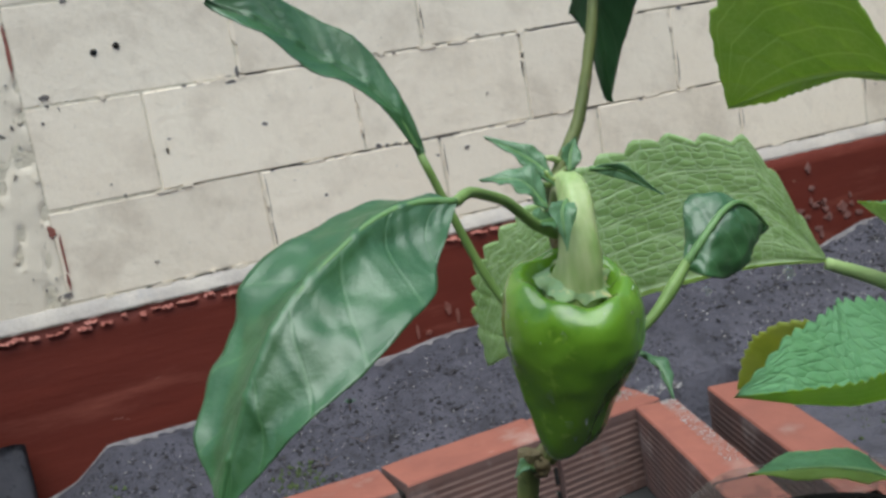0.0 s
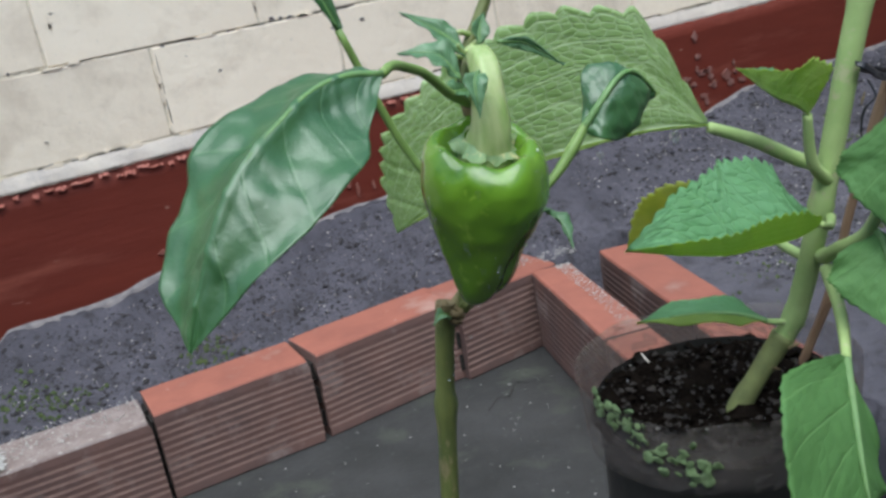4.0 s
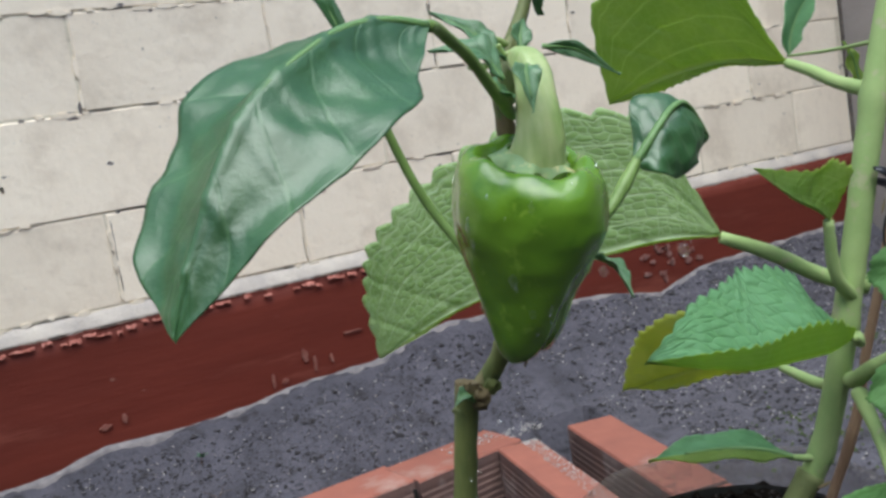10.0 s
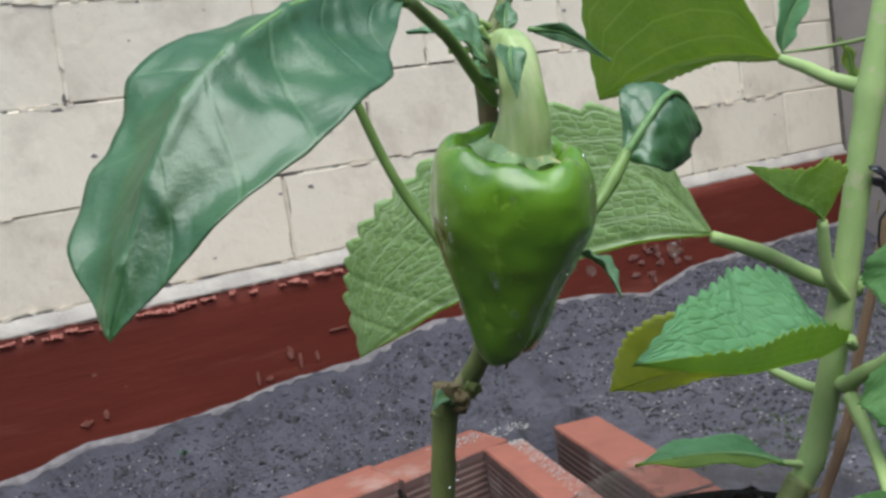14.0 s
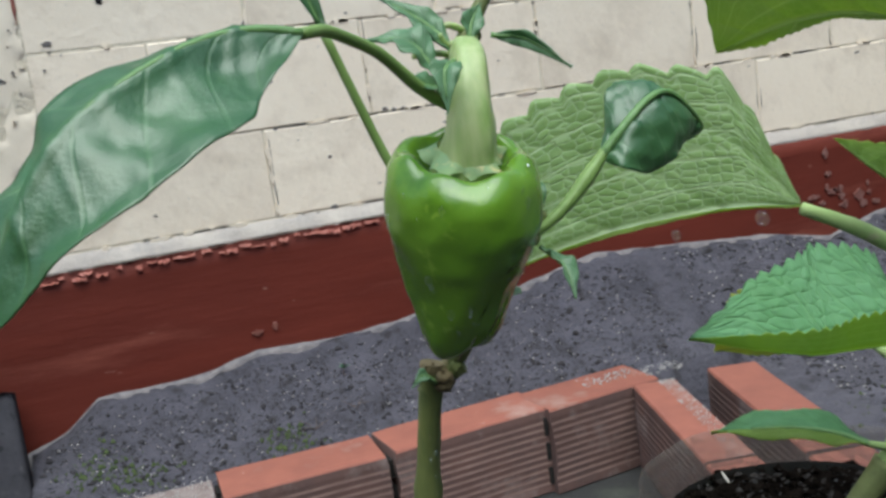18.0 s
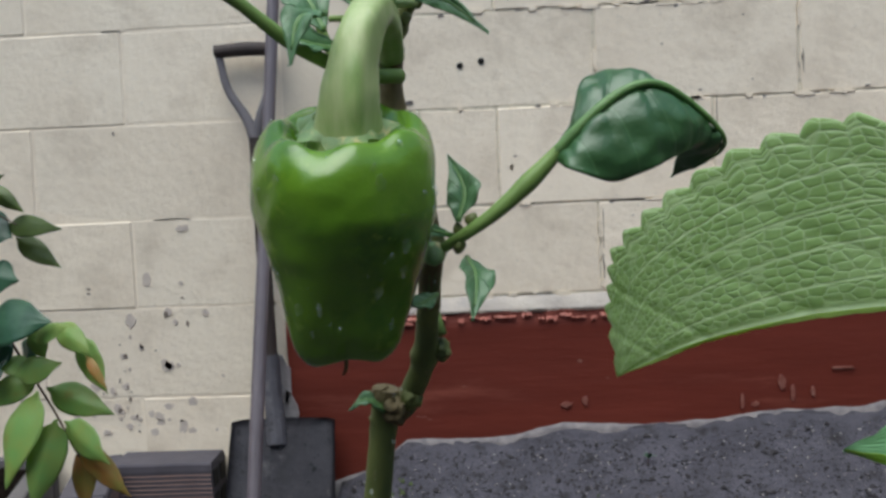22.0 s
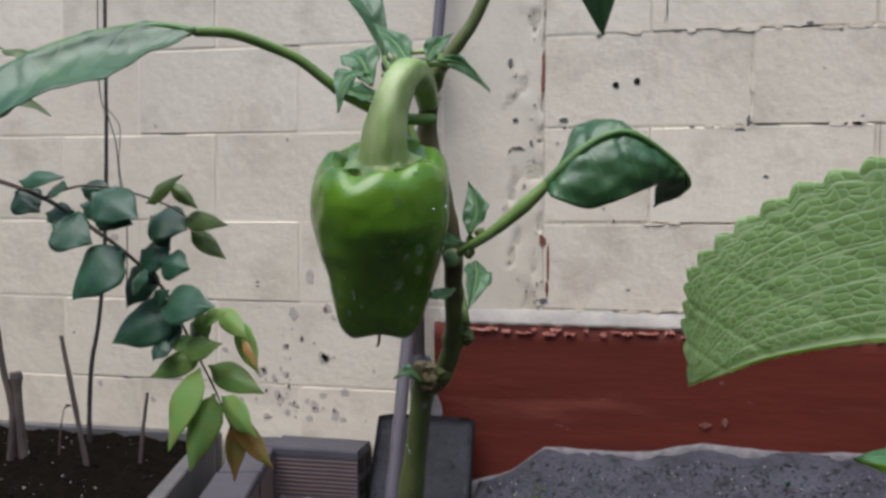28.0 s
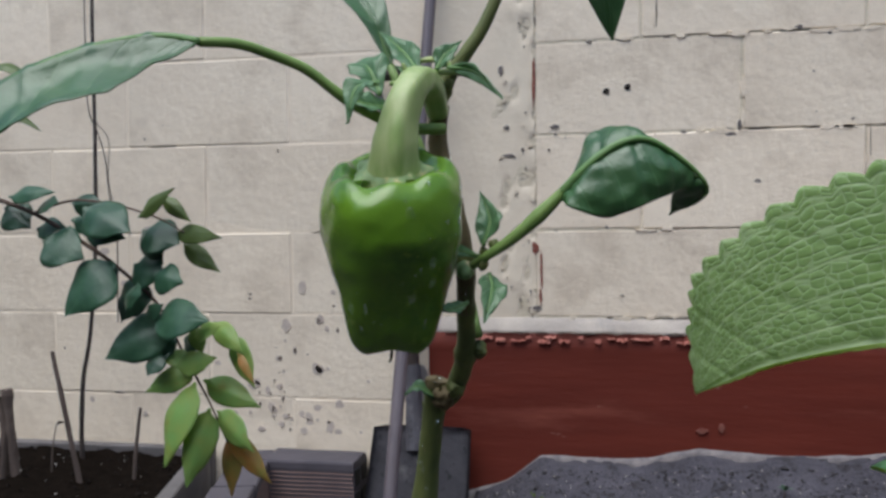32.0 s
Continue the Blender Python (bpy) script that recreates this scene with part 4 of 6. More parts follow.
def heap_z(x, y):
    return -0.10 + 0.03 * noise.fractal(Vector((x * 9, y * 9, 4)), 1.0, 2.0, 4) - 0.18 * max(0, -0.2 - y)


M_HEAP = surf("grey_sand", (0.140, 0.129, 0.145), (0.092, 0.084, 0.095), 12, 0.95, 0.9, 90, 0.008)
tagged(soil_sheet("sand_heap", -0.57, -0.37, -0.5, -0.124, 0.012, M_HEAP, heap_z), "heap of grey sand between the bricks", "sand", kind="stuff")

planter = thing("planter_box", "pale weathered board planter filled with dark soil", "planter", at=(0, 0, 0))


def board(x0, y0, x1, y1, z0, z1, w):
    d = Vector((x1 - x0, y1 - y0, 0))
    L = d.length
    bm = box(0, L, -w / 2, w / 2, z0, z1, 0.003)
    rough(bm, 0.002, 0.2)
    bmesh.ops.rotate(bm, cent=(0, 0, 0), matrix=Matrix.Rotation(math.atan2(d.y, d.x), 3, "Z"), verts=bm.verts)
    bmesh.ops.translate(bm, vec=(x0, y0, 0), verts=bm.verts)
    return bm


part("front_board", board(-0.775, -0.05, -0.505, -1.02, FLOOR_Z, 0.0, 0.032), M_TIMBER, planter)
part("end_board", board(-0.505, -1.02, -1.5, -1.15, FLOOR_Z, 0.0, 0.03), M_TIMBER, planter)
part("back_board", board(-1.62, -0.045, -0.76, -0.03, FLOOR_Z, 0.000, 0.028), M_TIMBER, planter)
part("far_board", board(-1.62, -0.045, -1.5, -1.15, FLOOR_Z, 0.0, 0.03), M_TIMBER, planter)


def pl_z(x, y):
    return -0.012 + 0.016 * noise.fractal(Vector((x * 14, y * 14, 7)), 1.0, 2.0, 4)


bm = bmesh.new()
g = [[None] * 61 for _ in range(61)]
for i in range(61):
    for j in range(61):
        v = j / 60
        x0, x1 = -1.6 + 0.1 * v, -0.792 + 0.27 * v
        x, y = x0 + (x1 - x0) * i / 60, -0.062 - 0.95 * v
        g[i][j] = bm.verts.new((x, y, pl_z(x, y)))
for i in range(60):
    for j in range(60):
        bm.faces.new((g[i][j], g[i][j + 1], g[i + 1][j + 1], g[i + 1][j]))
bmesh.ops.recalc_face_normals(bm, faces=bm.faces)
part("soil", bm, M_POTSOIL, planter, "dark crumbly planting soil", smooth=True)


def on_planter(r):
    v, k = r.random(), r.random()
    x = (-1.6 + 0.1 * v) + (0.80 + 0.17 * v) * k
    y = -0.065 - 0.94 * v
    return x, y, pl_z(x, y) + 0.002


scatter("soil_chips", 800, M_CHIP, 0.005, on_planter, 12, "bark bits on the dark planter soil", "soil")
scatter("pale_bits", 170, M_GRIT, 0.0022, on_planter, 13, "pale bits on the planter soil", "gravel")

# stakes and rod
for pts, r in (([(-0.978, -0.3, 0.25), (-0.955, -0.3, 0.14), (-0.922, -0.3, -0.02)], 0.0055), ([(-0.795, -0.28, 0.137), (-0.806, -0.28, 0.06), (-0.814, -0.28, -0.02)], 0.004)):
    st = thing("garden_stake", "thin dry brown stake stuck in the planter soil", "stake", "stakes in the planter", pts[-1])
    part("shaft", tube([Vector(p) - Vector(pts[-1]) for p in pts], [r * 0.8, r, r], 14, 8, 0.25), M_STICK, st)
old = thing("cut_back_shrub", "cut-back shrub with two bare grey stems in the planter", "shrub", at=(-1.09, -0.3, -0.015))
part("stem", tube([(-0.012, 0, -0.01), (-0.004, 0, 0.10), (-0.026, 0, 0.19), (-0.04, 0.0, 0.28)], [0.009, 0.008, 0.007, 0.0055], 18, 9, 0.2), M_STICK, old)
part("stem", tube([(0.022, 0, -0.01), (0.012, 0, 0.09), (0.004, 0, 0.185)], [0.0095, 0.009, 0.0095], 14, 9, 0.2, knots=((0.95, 0.4),)), M_STICK, old)
sprig = thing("dry_sprig", "thin dry sprig with a curled leaf in the planter", "sprig", at=(-1.015, -0.26, -0.01))
part("stem", tube([(0, 0, -0.005), (0.004, 0, 0.05), (0.014, 0, 0.10)], [0.0018, 0.0016, 0.0012], 8, 6), M_STICK, sprig)
part("leaf", blade([(0.014, 0, 0.10), (0.024, 0, 0.108), (0.036, 0, 0.106)], [(0, -0.6, 0.8)], [0.001, 0.005, 0.0], [0.001, 0.005, 0.0], 10, 3, 20), M_STICK, sprig)
rod = thing("iron_rod", "thin dark rod with twisted wire, standing in the planter", "rod", at=(-1.034, -0.12, -0.01))
part("shaft", tube([(0, 0, -0.02), (0.0, 0, 0.06), (0.007, 0, 0.17), (0.028, 0, 0.28), (0.044, 0, 0.45), (0.050, 0, 0.68), (0.050, 0, 0.97), (0.056, 0, 1.3)], [0.006, 0.0055, 0.005, 0.0045, 0.0045, 0.004, 0.004], 40, 8, 0.15), M_ROD, rod)
part("wire", tube([(0.036, -0.006, 1.2), (0.036, -0.006, 0.85), (0.042, -0.006, 0.76), (0.058, -0.004, 0.72), (0.074, 0, 0.66), (0.082, 0, 0.58), (0.098, 0, 0.50), (0.096, 0, 0.30)], [0.0014, 0.0014], 50, 5), M_ROD, rod)
part("wire", tube([(0.052, -0.006, 0.79), (0.06, -0.01, 0.74), (0.088, -0.008, 0.70), (0.084, -0.006, 0.62), (0.09, 0, 0.56)], [0.001, 0.001], 30, 5), M_ROD, rod)

# square-mouth shovel leaning on the wall
sh = thing("shovel", "cement-crusted square shovel with a D-grip, leaning on the wall", "shovel", at=(-0.27, -0.14, -0.16))
O = Vector((-0.27, -0.14, -0.16))


def rel(*p):
    return [Vector(q) - O for q in p]


bm = bmesh.new()
rows = []
for k in range(13):
    u = k / 12
    z = 0.066 - 0.20 * u
    y = -0.045 - 0.085 * u
    wd = 0.106 * (1.0 + 0.06 * u)
    cx = -0.268 + 0.0 * u
    line = []
    for j in range(-10, 11):
        v = j / 10
        lip = 0.018 * max(0, abs(v) - 0.82) / 0.18
        line.append((cx + wd * v, y - lip - 0.006 * math.cos(v * 3) + 0.003 * noise.noise(Vector((v * 4, u * 6, 1))), z + (0.006 if k == 0 else 0) * (1 - abs(v))))
    rows.append([bm.verts.new(Vector(p) - O) for p in line])
for a, b in zip(rows, rows[1:]):
    for j in range(20):
        bm.faces.new((a[j], a[j + 1], b[j + 1], b[j]))
bmesh.ops.solidify(bm, geom=list(bm.faces), thickness=0.004)
bmesh.ops.recalc_face_normals(bm, faces=bm.faces)
part("blade", bm, M_STEEL, sh, "grey crusted steel blade", smooth=True)
part("socket", tube(rel((-0.280, -0.062, 0.02), (-0.286, -0.05, 0.10), (-0.290, -0.044, 0.2)), [0.022, 0.019, 0.017], 12, 12, 0.08), M_STEEL, sh)
part("shaft", tube(rel((-0.290, -0.044, 0.19), (-0.293, -0.042, 0.4), (-0.296, -0.040, 0.64)), [0.015, 0.0145, 0.014], 16, 12, 0.03), M_DARK, sh)
for sx in (-1, 1):
    part("yoke", tube(rel((-0.296, -0.040, 0.63), (-0.299 + sx * 0.014, -0.040, 0.68), (-0.306 + sx * 0.042, -0.040, 0.74), (-0.309 + sx * 0.055, -0.040, 0.815)), [0.013, 0.010, 0.008, 0.008], 18, 10, flat=0.7), M_GRIP, sh)
part("grip", tube(rel((-0.370, -0.040, 0.815), (-0.309, -0.040, 0.818), (-0.248, -0.040, 0.815)), [0.0135, 0.0145, 0.0135], 10, 14), M_DARK, sh)

# push broom
br = thing("push_broom", "push broom with black head and purple-grey handle, leaning on the wall", "broom", at=(-0.25, -0.36, -0.11))
O = Vector((-0.25, -0.36, -0.11))
bm = box(-0.135, 0.135, -0.026, 0.026, 0.018, 0.062, 0.008, 2)
part("head", bm, M_BLACK, br, "black plastic broom head")
random.seed(3)
verts, faces = [], []
for i in range(46):
    for j in range(5):
        x, y = -0.15 + 0.3 * i / 45 + random.uniform(-0.003, 0.003), -0.02 + 0.04 * j / 4
        b = len(verts)
        dx, dy = x * 0.06 + random.uniform(-0.004, 0.004), random.uniform(-0.006, 0.006)
        for ex, ey in ((0.0022, 0), (-0.0012, 0.002), (-0.0012, -0.002)):
            verts.append((x * 0.9 + ex, y + ey, 0.02))
        for ex, ey in ((0.003, 0), (-0.0016, 0.0028), (-0.0016, -0.0028)):
            verts.append((x + dx + ex, y + dy + ey, -0.0))
        for f in ((0, 1, 4, 3), (1, 2, 5, 4), (2, 0, 3, 5), (3, 4, 5)):
            faces.append([b + k for k in f])
for k in range(420):
    b = len(verts)
    p = Vector((0.128 + random.uniform(-0.02, 0.004), random.uniform(-0.026, 0.026), random.uniform(0.0, 0.03)))
    q = p + Vector((random.uniform(0.004, 0.034), random.gauss(0, 0.014), random.uniform(-0.02, 0.024)))
    q.z = max(q.z, 0.001)
    verts += [p, p + Vector((0, 0.0007, 0.0007)), q, q + Vector((0, 0.0006, 0.0004))]
    faces.append([b, b + 1, b + 3, b + 2])
me = bpy.data.meshes.new("bristles")
me.from_pydata(verts, [], faces)
me.materials.append(M_BRISTLE)
bs = new("bristles", me)
bs.parent = br
tagged(bs, "dusty white bristles")
part("handle", tube(rel((-0.262, -0.352, -0.06), (-0.262, -0.26, 0.18), (-0.258, -0.15, 0.5), (-0.242, -0.045, 0.955), (-0.228, -0.012, 1.25)), [0.0125, 0.0125, 0.0122, 0.012, 0.012], 30, 12, 0.02), M_HANDLE, br)

# ---- leafy branch over the planter ----
shrub = thing("planter_shrub", "shrub with dark glossy leaves and a yellowing drooping tip", "shrub", at=(-0.95, -0.86, -0.01))
O = Vector((-0.95, -0.86, -0.01))
BR = [(-0.62, -1.00, 0.556), (-0.548, -0.99, 0.534), (-0.502, -0.98, 0.511), (-0.449, -0.97, 0.476), (-0.404, -0.97, 0.444), (-0.368, -0.97, 0.412), (-0.346, -0.97, 0.374), (-0.325, -0.97, 0.336), (-0.300, -0.97, 0.291), (-0.278, -0.97, 0.244)]
part("stem", tube(rel((-0.95, -0.86, -0.03), (-0.94, -0.87, 0.2), (-0.86, -0.93, 0.45), (-0.74, -0.99, 0.555), BR[0]), [0.008, 0.007, 0.005, 0.0035, 0.003], 30, 8, 0.1), M_TWIG, shrub)
part("branch", tube(rel(*BR), [0.003, 0.0028, 0.0025, 0.0022, 0.0018, 0.0013, 0.001], 44, 7, 0.1), M_TWIG, shrub)
part("branch", tube(rel((-0.525, -0.985, 0.523), (-0.47, -0.985, 0.538), (-0.415, -0.98, 0.532), (-0.36, -0.98, 0.516), (-0.325, -0.98, 0.498)), [0.0018, 0.0016, 0.0013, 0.0009], 30, 6, 0.1), M_TWIG, shrub)
random.seed(21)


def shrub_leaf(base, tip, W, nrm, material, droop=0.06):
    """An oval leaf with a short stalk and a drawn-out tip, from base to tip."""
    b, e, nrm = Vector(base) - O, Vector(tip) - O, Vector(nrm).normalized()
    way = e - b
    L = way.length
    side = way.cross(nrm).normalized()
    up = side.cross(way).normalized()
    mid = [b, b + way * 0.12, b + way * 0.38 + up * L * droop, b + way * 0.70 + up * L * droop * 0.9, e]
    prof = [W * 0.04, W * 0.09, W * 0.38, W * 0.5, W * 0.49, W * 0.38, W * 0.17, 0.0]
    return part("leaf", blade(mid, [side], prof, prof, 20, 5, random.choice((8, 14, 20)), wave=W * 0.03, vein=W * 0.014, ribs=7, seed=random.random() * 9), material, shrub, smooth=True)


# each leaf: x and z of its base, reach in x and z, width
UPPER = [(-0.544, 0.544, 0.054, 0.004, 0.016), (-0.513, 0.531, 0.034, 0.004, 0.019), (-0.475, 0.535, 0.040, -0.003, 0.020), (-0.483, 0.515, 0.049, 0.002, 0.028), (-0.441, 0.528, 0.060, -0.026, 0.040), (-0.447, 0.505, 0.052, -0.012, 0.026),
         (-0.525, 0.504, 0.037, 0.002, 0.020), (-0.519, 0.488, 0.034, -0.016, 0.032), (-0.498, 0.490, 0.046, -0.020, 0.037), (-0.560, 0.530, 0.030, -0.022, 0.030)]
MIDDLE = [(-0.413, 0.458, -0.047, -0.052, 0.046), (-0.420, 0.462, -0.014, -0.030, 0.026), (-0.393, 0.458, 0.036, -0.010, 0.036), (-0.391, 0.437, -0.024, -0.044, 0.036), (-0.395, 0.423, 0.030, 0.003, 0.024), (-0.361, 0.447, 0.037, -0.007, 0.027),
          (-0.379, 0.500, 0.046, -0.014, 0.036), (-0.380, 0.486, 0.020, -0.024, 0.018), (-0.366, 0.398, 0.020, 0.014, 0.014)]
LOWER = [(-0.352, 0.396, 0.067, 0.001, 0.034), (-0.350, 0.387, -0.066, -0.036, 0.040), (-0.362, 0.376, 0.006, -0.036, 0.029), (-0.338, 0.346, 0.026, 0.027, 0.026), (-0.350, 0.352, -0.010, -0.020, 0.020)]
YOUNG_TIPS = [(-0.371, 0.519, 0.042, 0.028, 0.018), (-0.348, 0.538, 0.031, -0.025, 0.016), (-0.335, 0.497, 0.058, -0.005, 0.020), (-0.332, 0.481, 0.044, -0.028, 0.020)]
FRESH = [(-0.303, 0.377, 0.035, 0.013, 0.018), (-0.312, 0.384, 0.010, -0.028, 0.018), (-0.289, 0.388, 0.036, -0.028, 0.022), (-0.272, 0.369, 0.029, -0.050, 0.025), (-0.326, 0.340, 0.043, 0.010, 0.024), (-0.317, 0.333, -0.054, -0.024, 0.026),
         (-0.325, 0.345, -0.030, 0.004, 0.020), (-0.307, 0.316, 0.064, -0.024, 0.030), (-0.309, 0.314, -0.026, -0.080, 0.037)]
AMBER = [(-0.290, 0.284, -0.022, -0.076, 0.034), (-0.281, 0.283, 0.043, -0.036, 0.030), (-0.273, 0.256, 0.047, -0.050, 0.024), (-0.276, 0.250, 0.002, -0.062, 0.024), (-0.249, 0.355, 0.022, -0.028, 0.009)]
for spots, material, lift in ((UPPER, M_DKLEAF, 0.5), (MIDDLE, M_DKLEAF, 0.5), (LOWER, M_DKLEAF, 0.55), (YOUNG_TIPS, M_OLIVELEAF, 0.3), (FRESH, M_LTLEAF, 0.4), (AMBER, M_AMLEAF, 0.15)):
    for n, (x, z, dx, dz, w) in enumerate(spots):
        y = -0.985 + 0.012 * ((n * 5) % 4 - 1.5)
        m = M_LTLEAF if material is M_AMLEAF and n < 2 else material
        shrub_leaf((x - 0.10 * dx, y + 0.006, z - 0.10 * dz), (x + 1.13 * dx, y - random.uniform(-0.008, 0.014), z + 1.13 * dz), w * (1.58 if material is M_DKLEAF else 1.25), (random.uniform(-0.3, 0.3), -1, lift + random.uniform(-0.3, 0.3)), m)
for x, z, dx, dz in ((-0.585, 0.712, 0.067, -0.033), (-0.588, 0.648, 0.078, -0.024)):
    shrub_leaf((x, -0.98, z), (x + dx, -0.985, z + dz), 0.022, (0.1, -0.6, 1), M_OLIVELEAF, 0.12)
part("branch", tube(rel((-0.80, -0.96, 0.52), (-0.70, -0.98, 0.62), (-0.62, -0.98, 0.69), (-0.585, -0.98, 0.712)), [0.002, 0.0016, 0.001], 18, 6), M_TWIG, shrub)
part("branch", tube(rel((-0.70, -0.98, 0.62), (-0.64, -0.98, 0.645), (-0.588, -0.98, 0.648)), [0.0014, 0.001], 12, 6), M_TWIG, shrub)

# ---- grow bag with the coleus ----
PC = Vector((0.441, -1.521, 0.0))
bag = thing("grow_bag", "tall black plastic grow bag with a clear turned-up rim", "grow bag", at=(PC.x, PC.y, FLOOR_Z))
H = 0.238 - FLOOR_Z
bm = bmesh.new()
rings = []
for i in range(41):
    u = i / 40
    z = H * u
    ring = []
    for j in range(48):
        a = 2 * math.pi * j / 48
        r = 0.0985 * (0.97 + 0.05 * math.sin(u * 5)) + 0.0035 * noise.noise(Vector((math.cos(a) * 1.6, math.sin(a) * 1.6, u * 7))) + 0.0014 * noise.noise(Vector((math.cos(a) * 6, math.sin(a) * 6, u * 16)))
        ring.append(bm.verts.new((r * math.cos(a), r * math.sin(a), z)))
    rings.append(ring)
for a, b in zip(rings, rings[1:]):
    for j in range(48):
        bm.faces.new((a[j], a[(j + 1) % 48], b[(j + 1) % 48], b[j]))
bm.faces.new(rings[0][::-1])
part("bag", bm, M_BAG, bag, smooth=True)
bm = bmesh.new()
rings = []
for i in range(9):
    u = i / 8
    ring = []
    for j in range(48):
        a = 2 * math.pi * j / 48
        r = 0.0995 + 0.0045 * u + 0.003 * noise.noise(Vector((math.cos(a) * 1.6, math.sin(a) * 1.6, u * 2)))
        ring.append(bm.verts.new((r * math.cos(a), r * math.sin(a), H - 0.03 + 0.056 * u + 0.007 * noise.noise(Vector((math.cos(a) * 2, math.sin(a) * 2, 4))) * u)))
    rings.append(ring)
for a, b in zip(rings, rings[1:]):
    for j in range(48):
        bm.faces.new((a[j], a[(j + 1) % 48], b[(j + 1) % 48], b[j]))
bmesh.ops.solidify(bm, geom=list(bm.faces), thickness=0.0006)
part("clear_rim", bm, M_FILM, bag, "translucent plastic rim", smooth=True)
bm = bmesh.new()
cen = bm.verts.new((0, 0, H - 0.006))
rings = []
for i in range(1, 17):
    ring = []
    for j in range(48):
        a = 2 * math.pi * j / 48
        r = 0.0965 * i / 16
        p = Vector((r * math.cos(a), r * math.sin(a), 0))
        ring.append(bm.verts.new((p.x, p.y, H - 0.010 + 0.020 * noise.fractal(p * 55, 1.0, 2.0, 4))))
    rings.append(ring)
for j in range(48):
    bm.faces.new((cen, rings[0][j], rings[0][(j + 1) % 48]))
for a, b in zip(rings, rings[1:]):
    for j in range(48):
        bm.faces.new((a[j], b[j], b[(j + 1) % 48], a[(j + 1) % 48]))
part("soil", bm, M_POTSOIL, bag, "black crumbly potting soil", smooth=True)


def on_pot(r):
    a, k = r.random() * 6.28, 0.09 * r.random() ** 0.5
    return PC.x + k * math.cos(a), PC.y + k * math.sin(a), 0.230 + 0.006 * r.random()


M_CRUMB = surf("bark_crumbs", (0.034, 0.026, 0.021), (0.010, 0.008, 0.007), 70.0, 0.85, 0.6, 160)
scatter("potting_crumbs", 1000, M_POTSOIL, 0.0034, on_pot, 31, "black crumbs on the potting soil", "soil")
scatter("bark_crumbs", 700, M_CRUMB, 0.0027, on_pot, 32, "brown bark crumbs on the potting soil", "soil")
splinter = thing("wood_splinter", "pale splinter of wood lying on the potting soil", "splinter", at=(0.437, -1.443, 0.237))
part("splinter", tube([(0.002, 0.007, 0.003), (0, 0, 0.002), (-0.002, -0.007, 0.001)], [0.0006, 0.0010, 0.0006], 8, 6, 0.3, flat=0.6), M_LIP, splinter)
M_MOSSY = surf("pale_moss", (0.19, 0.265, 0.13), (0.12, 0.19, 0.075), 120.0, 0.9, 0.6, 200, trans=0.2)
bm = bmesh.new()
rnd = random.Random(33)
for k in range(80):
    u = rnd.random()
    a, z = 3.08 + 0.85 * u + rnd.gauss(0, 0.04), 0.268 - 0.042 * u + rnd.gauss(0, 0.006)
    m = Matrix.Rotation(a, 4, "Z") @ Matrix.Translation((0.1045, 0, z)) @ Matrix.Rotation(rnd.uniform(-0.5, 0.5), 4, "Y") @ Matrix.Rotation(rnd.random() * 3, 4, "X") @ Matrix.Diagonal((0.22, 1.0, rnd.uniform(0.5, 0.9), 1))
    bmesh.ops.create_icosphere(bm, subdivisions=2, radius=rnd.uniform(0.0020, 0.0050), matrix=Matrix.Translation((PC.x, PC.y, 0)) @ m)
rough(bm, 0.0012, 0.004)
tagged(part("moss_patch", bm, M_MOSSY, smooth=True), "pale green leafy moss clinging to the bag's film", "moss", kind="stuff")
scatter("perlite_bits", 44, M_GRIT, 0.0014, on_pot, 34, "pale bits strewn on the potting soil", "gravel")
COL = Vector((0.418, -1.536, 0.205))
O = COL
col = thing("coleus_plant", "coleus with thick downy stem and large quilted toothed leaves", "plant", at=O + Vector((0.005, -0.003, 0.012)))
STEM = [(0.4125, -1.532, 0.180), (0.4184, -1.536, 0.1951), (0.445, -1.553, 0.2435), (0.4680, -1.565, 0.279), (0.4745, -1.575, 0.3131), (0.4770, -1.585, 0.3503), (0.4840, -1.590, 0.3870), (0.4910, -1.595, 0.4240), (0.499, -1.600, 0.4650), (0.511, -1.604, 0.510), (0.5225, -1.606, 0.545), (0.533, -1.608, 0.58), (0.545, -1.61, 0.66)]
stem = part("stem", tube(rel(*STEM), [0.0066, 0.0067, 0.0071, 0.0077, 0.0078, 0.0078, 0.0080, 0.0078, 0.0078, 0.0080, 0.0074, 0.0068, 0.0062], 80, 14, 0.05, knots=((0.27, 0.12), (0.46, 0.14), (0.74, 0.16))), M_PLECSTEM, col, smooth=True)
part("lower_bark", tube(rel((0.4148, -1.5335, 0.186), (0.4184, -1.536, 0.1951), (0.445, -1.553, 0.2435), (0.4640, -1.563, 0.273)), [0.0072, 0.0071, 0.0075, 0.0083], 24, 14, 0.08, knots=((0.55, 0.14), (1.0, 0.10))), M_PLECBASE, stem, "olive lower stem with dark scars", smooth=True)
for (a, c, w) in (((0.4600, -1.5700, 0.2660), (0.4670, -1.5745, 0.2690), 0.0013), ((0.4490, -1.5640, 0.2530), (0.4550, -1.5660, 0.2500), 0.0011), ((0.4985, -1.6085, 0.436), (0.5030, -1.6080, 0.4435), 0.0008)):
    part("scar", tube(rel(a, (Vector(a) + Vector(c)) / 2, c), [w * 0.5, w, w * 0.5], 6, 6), M_BROWNSTEM, stem, "dark leaf scar")
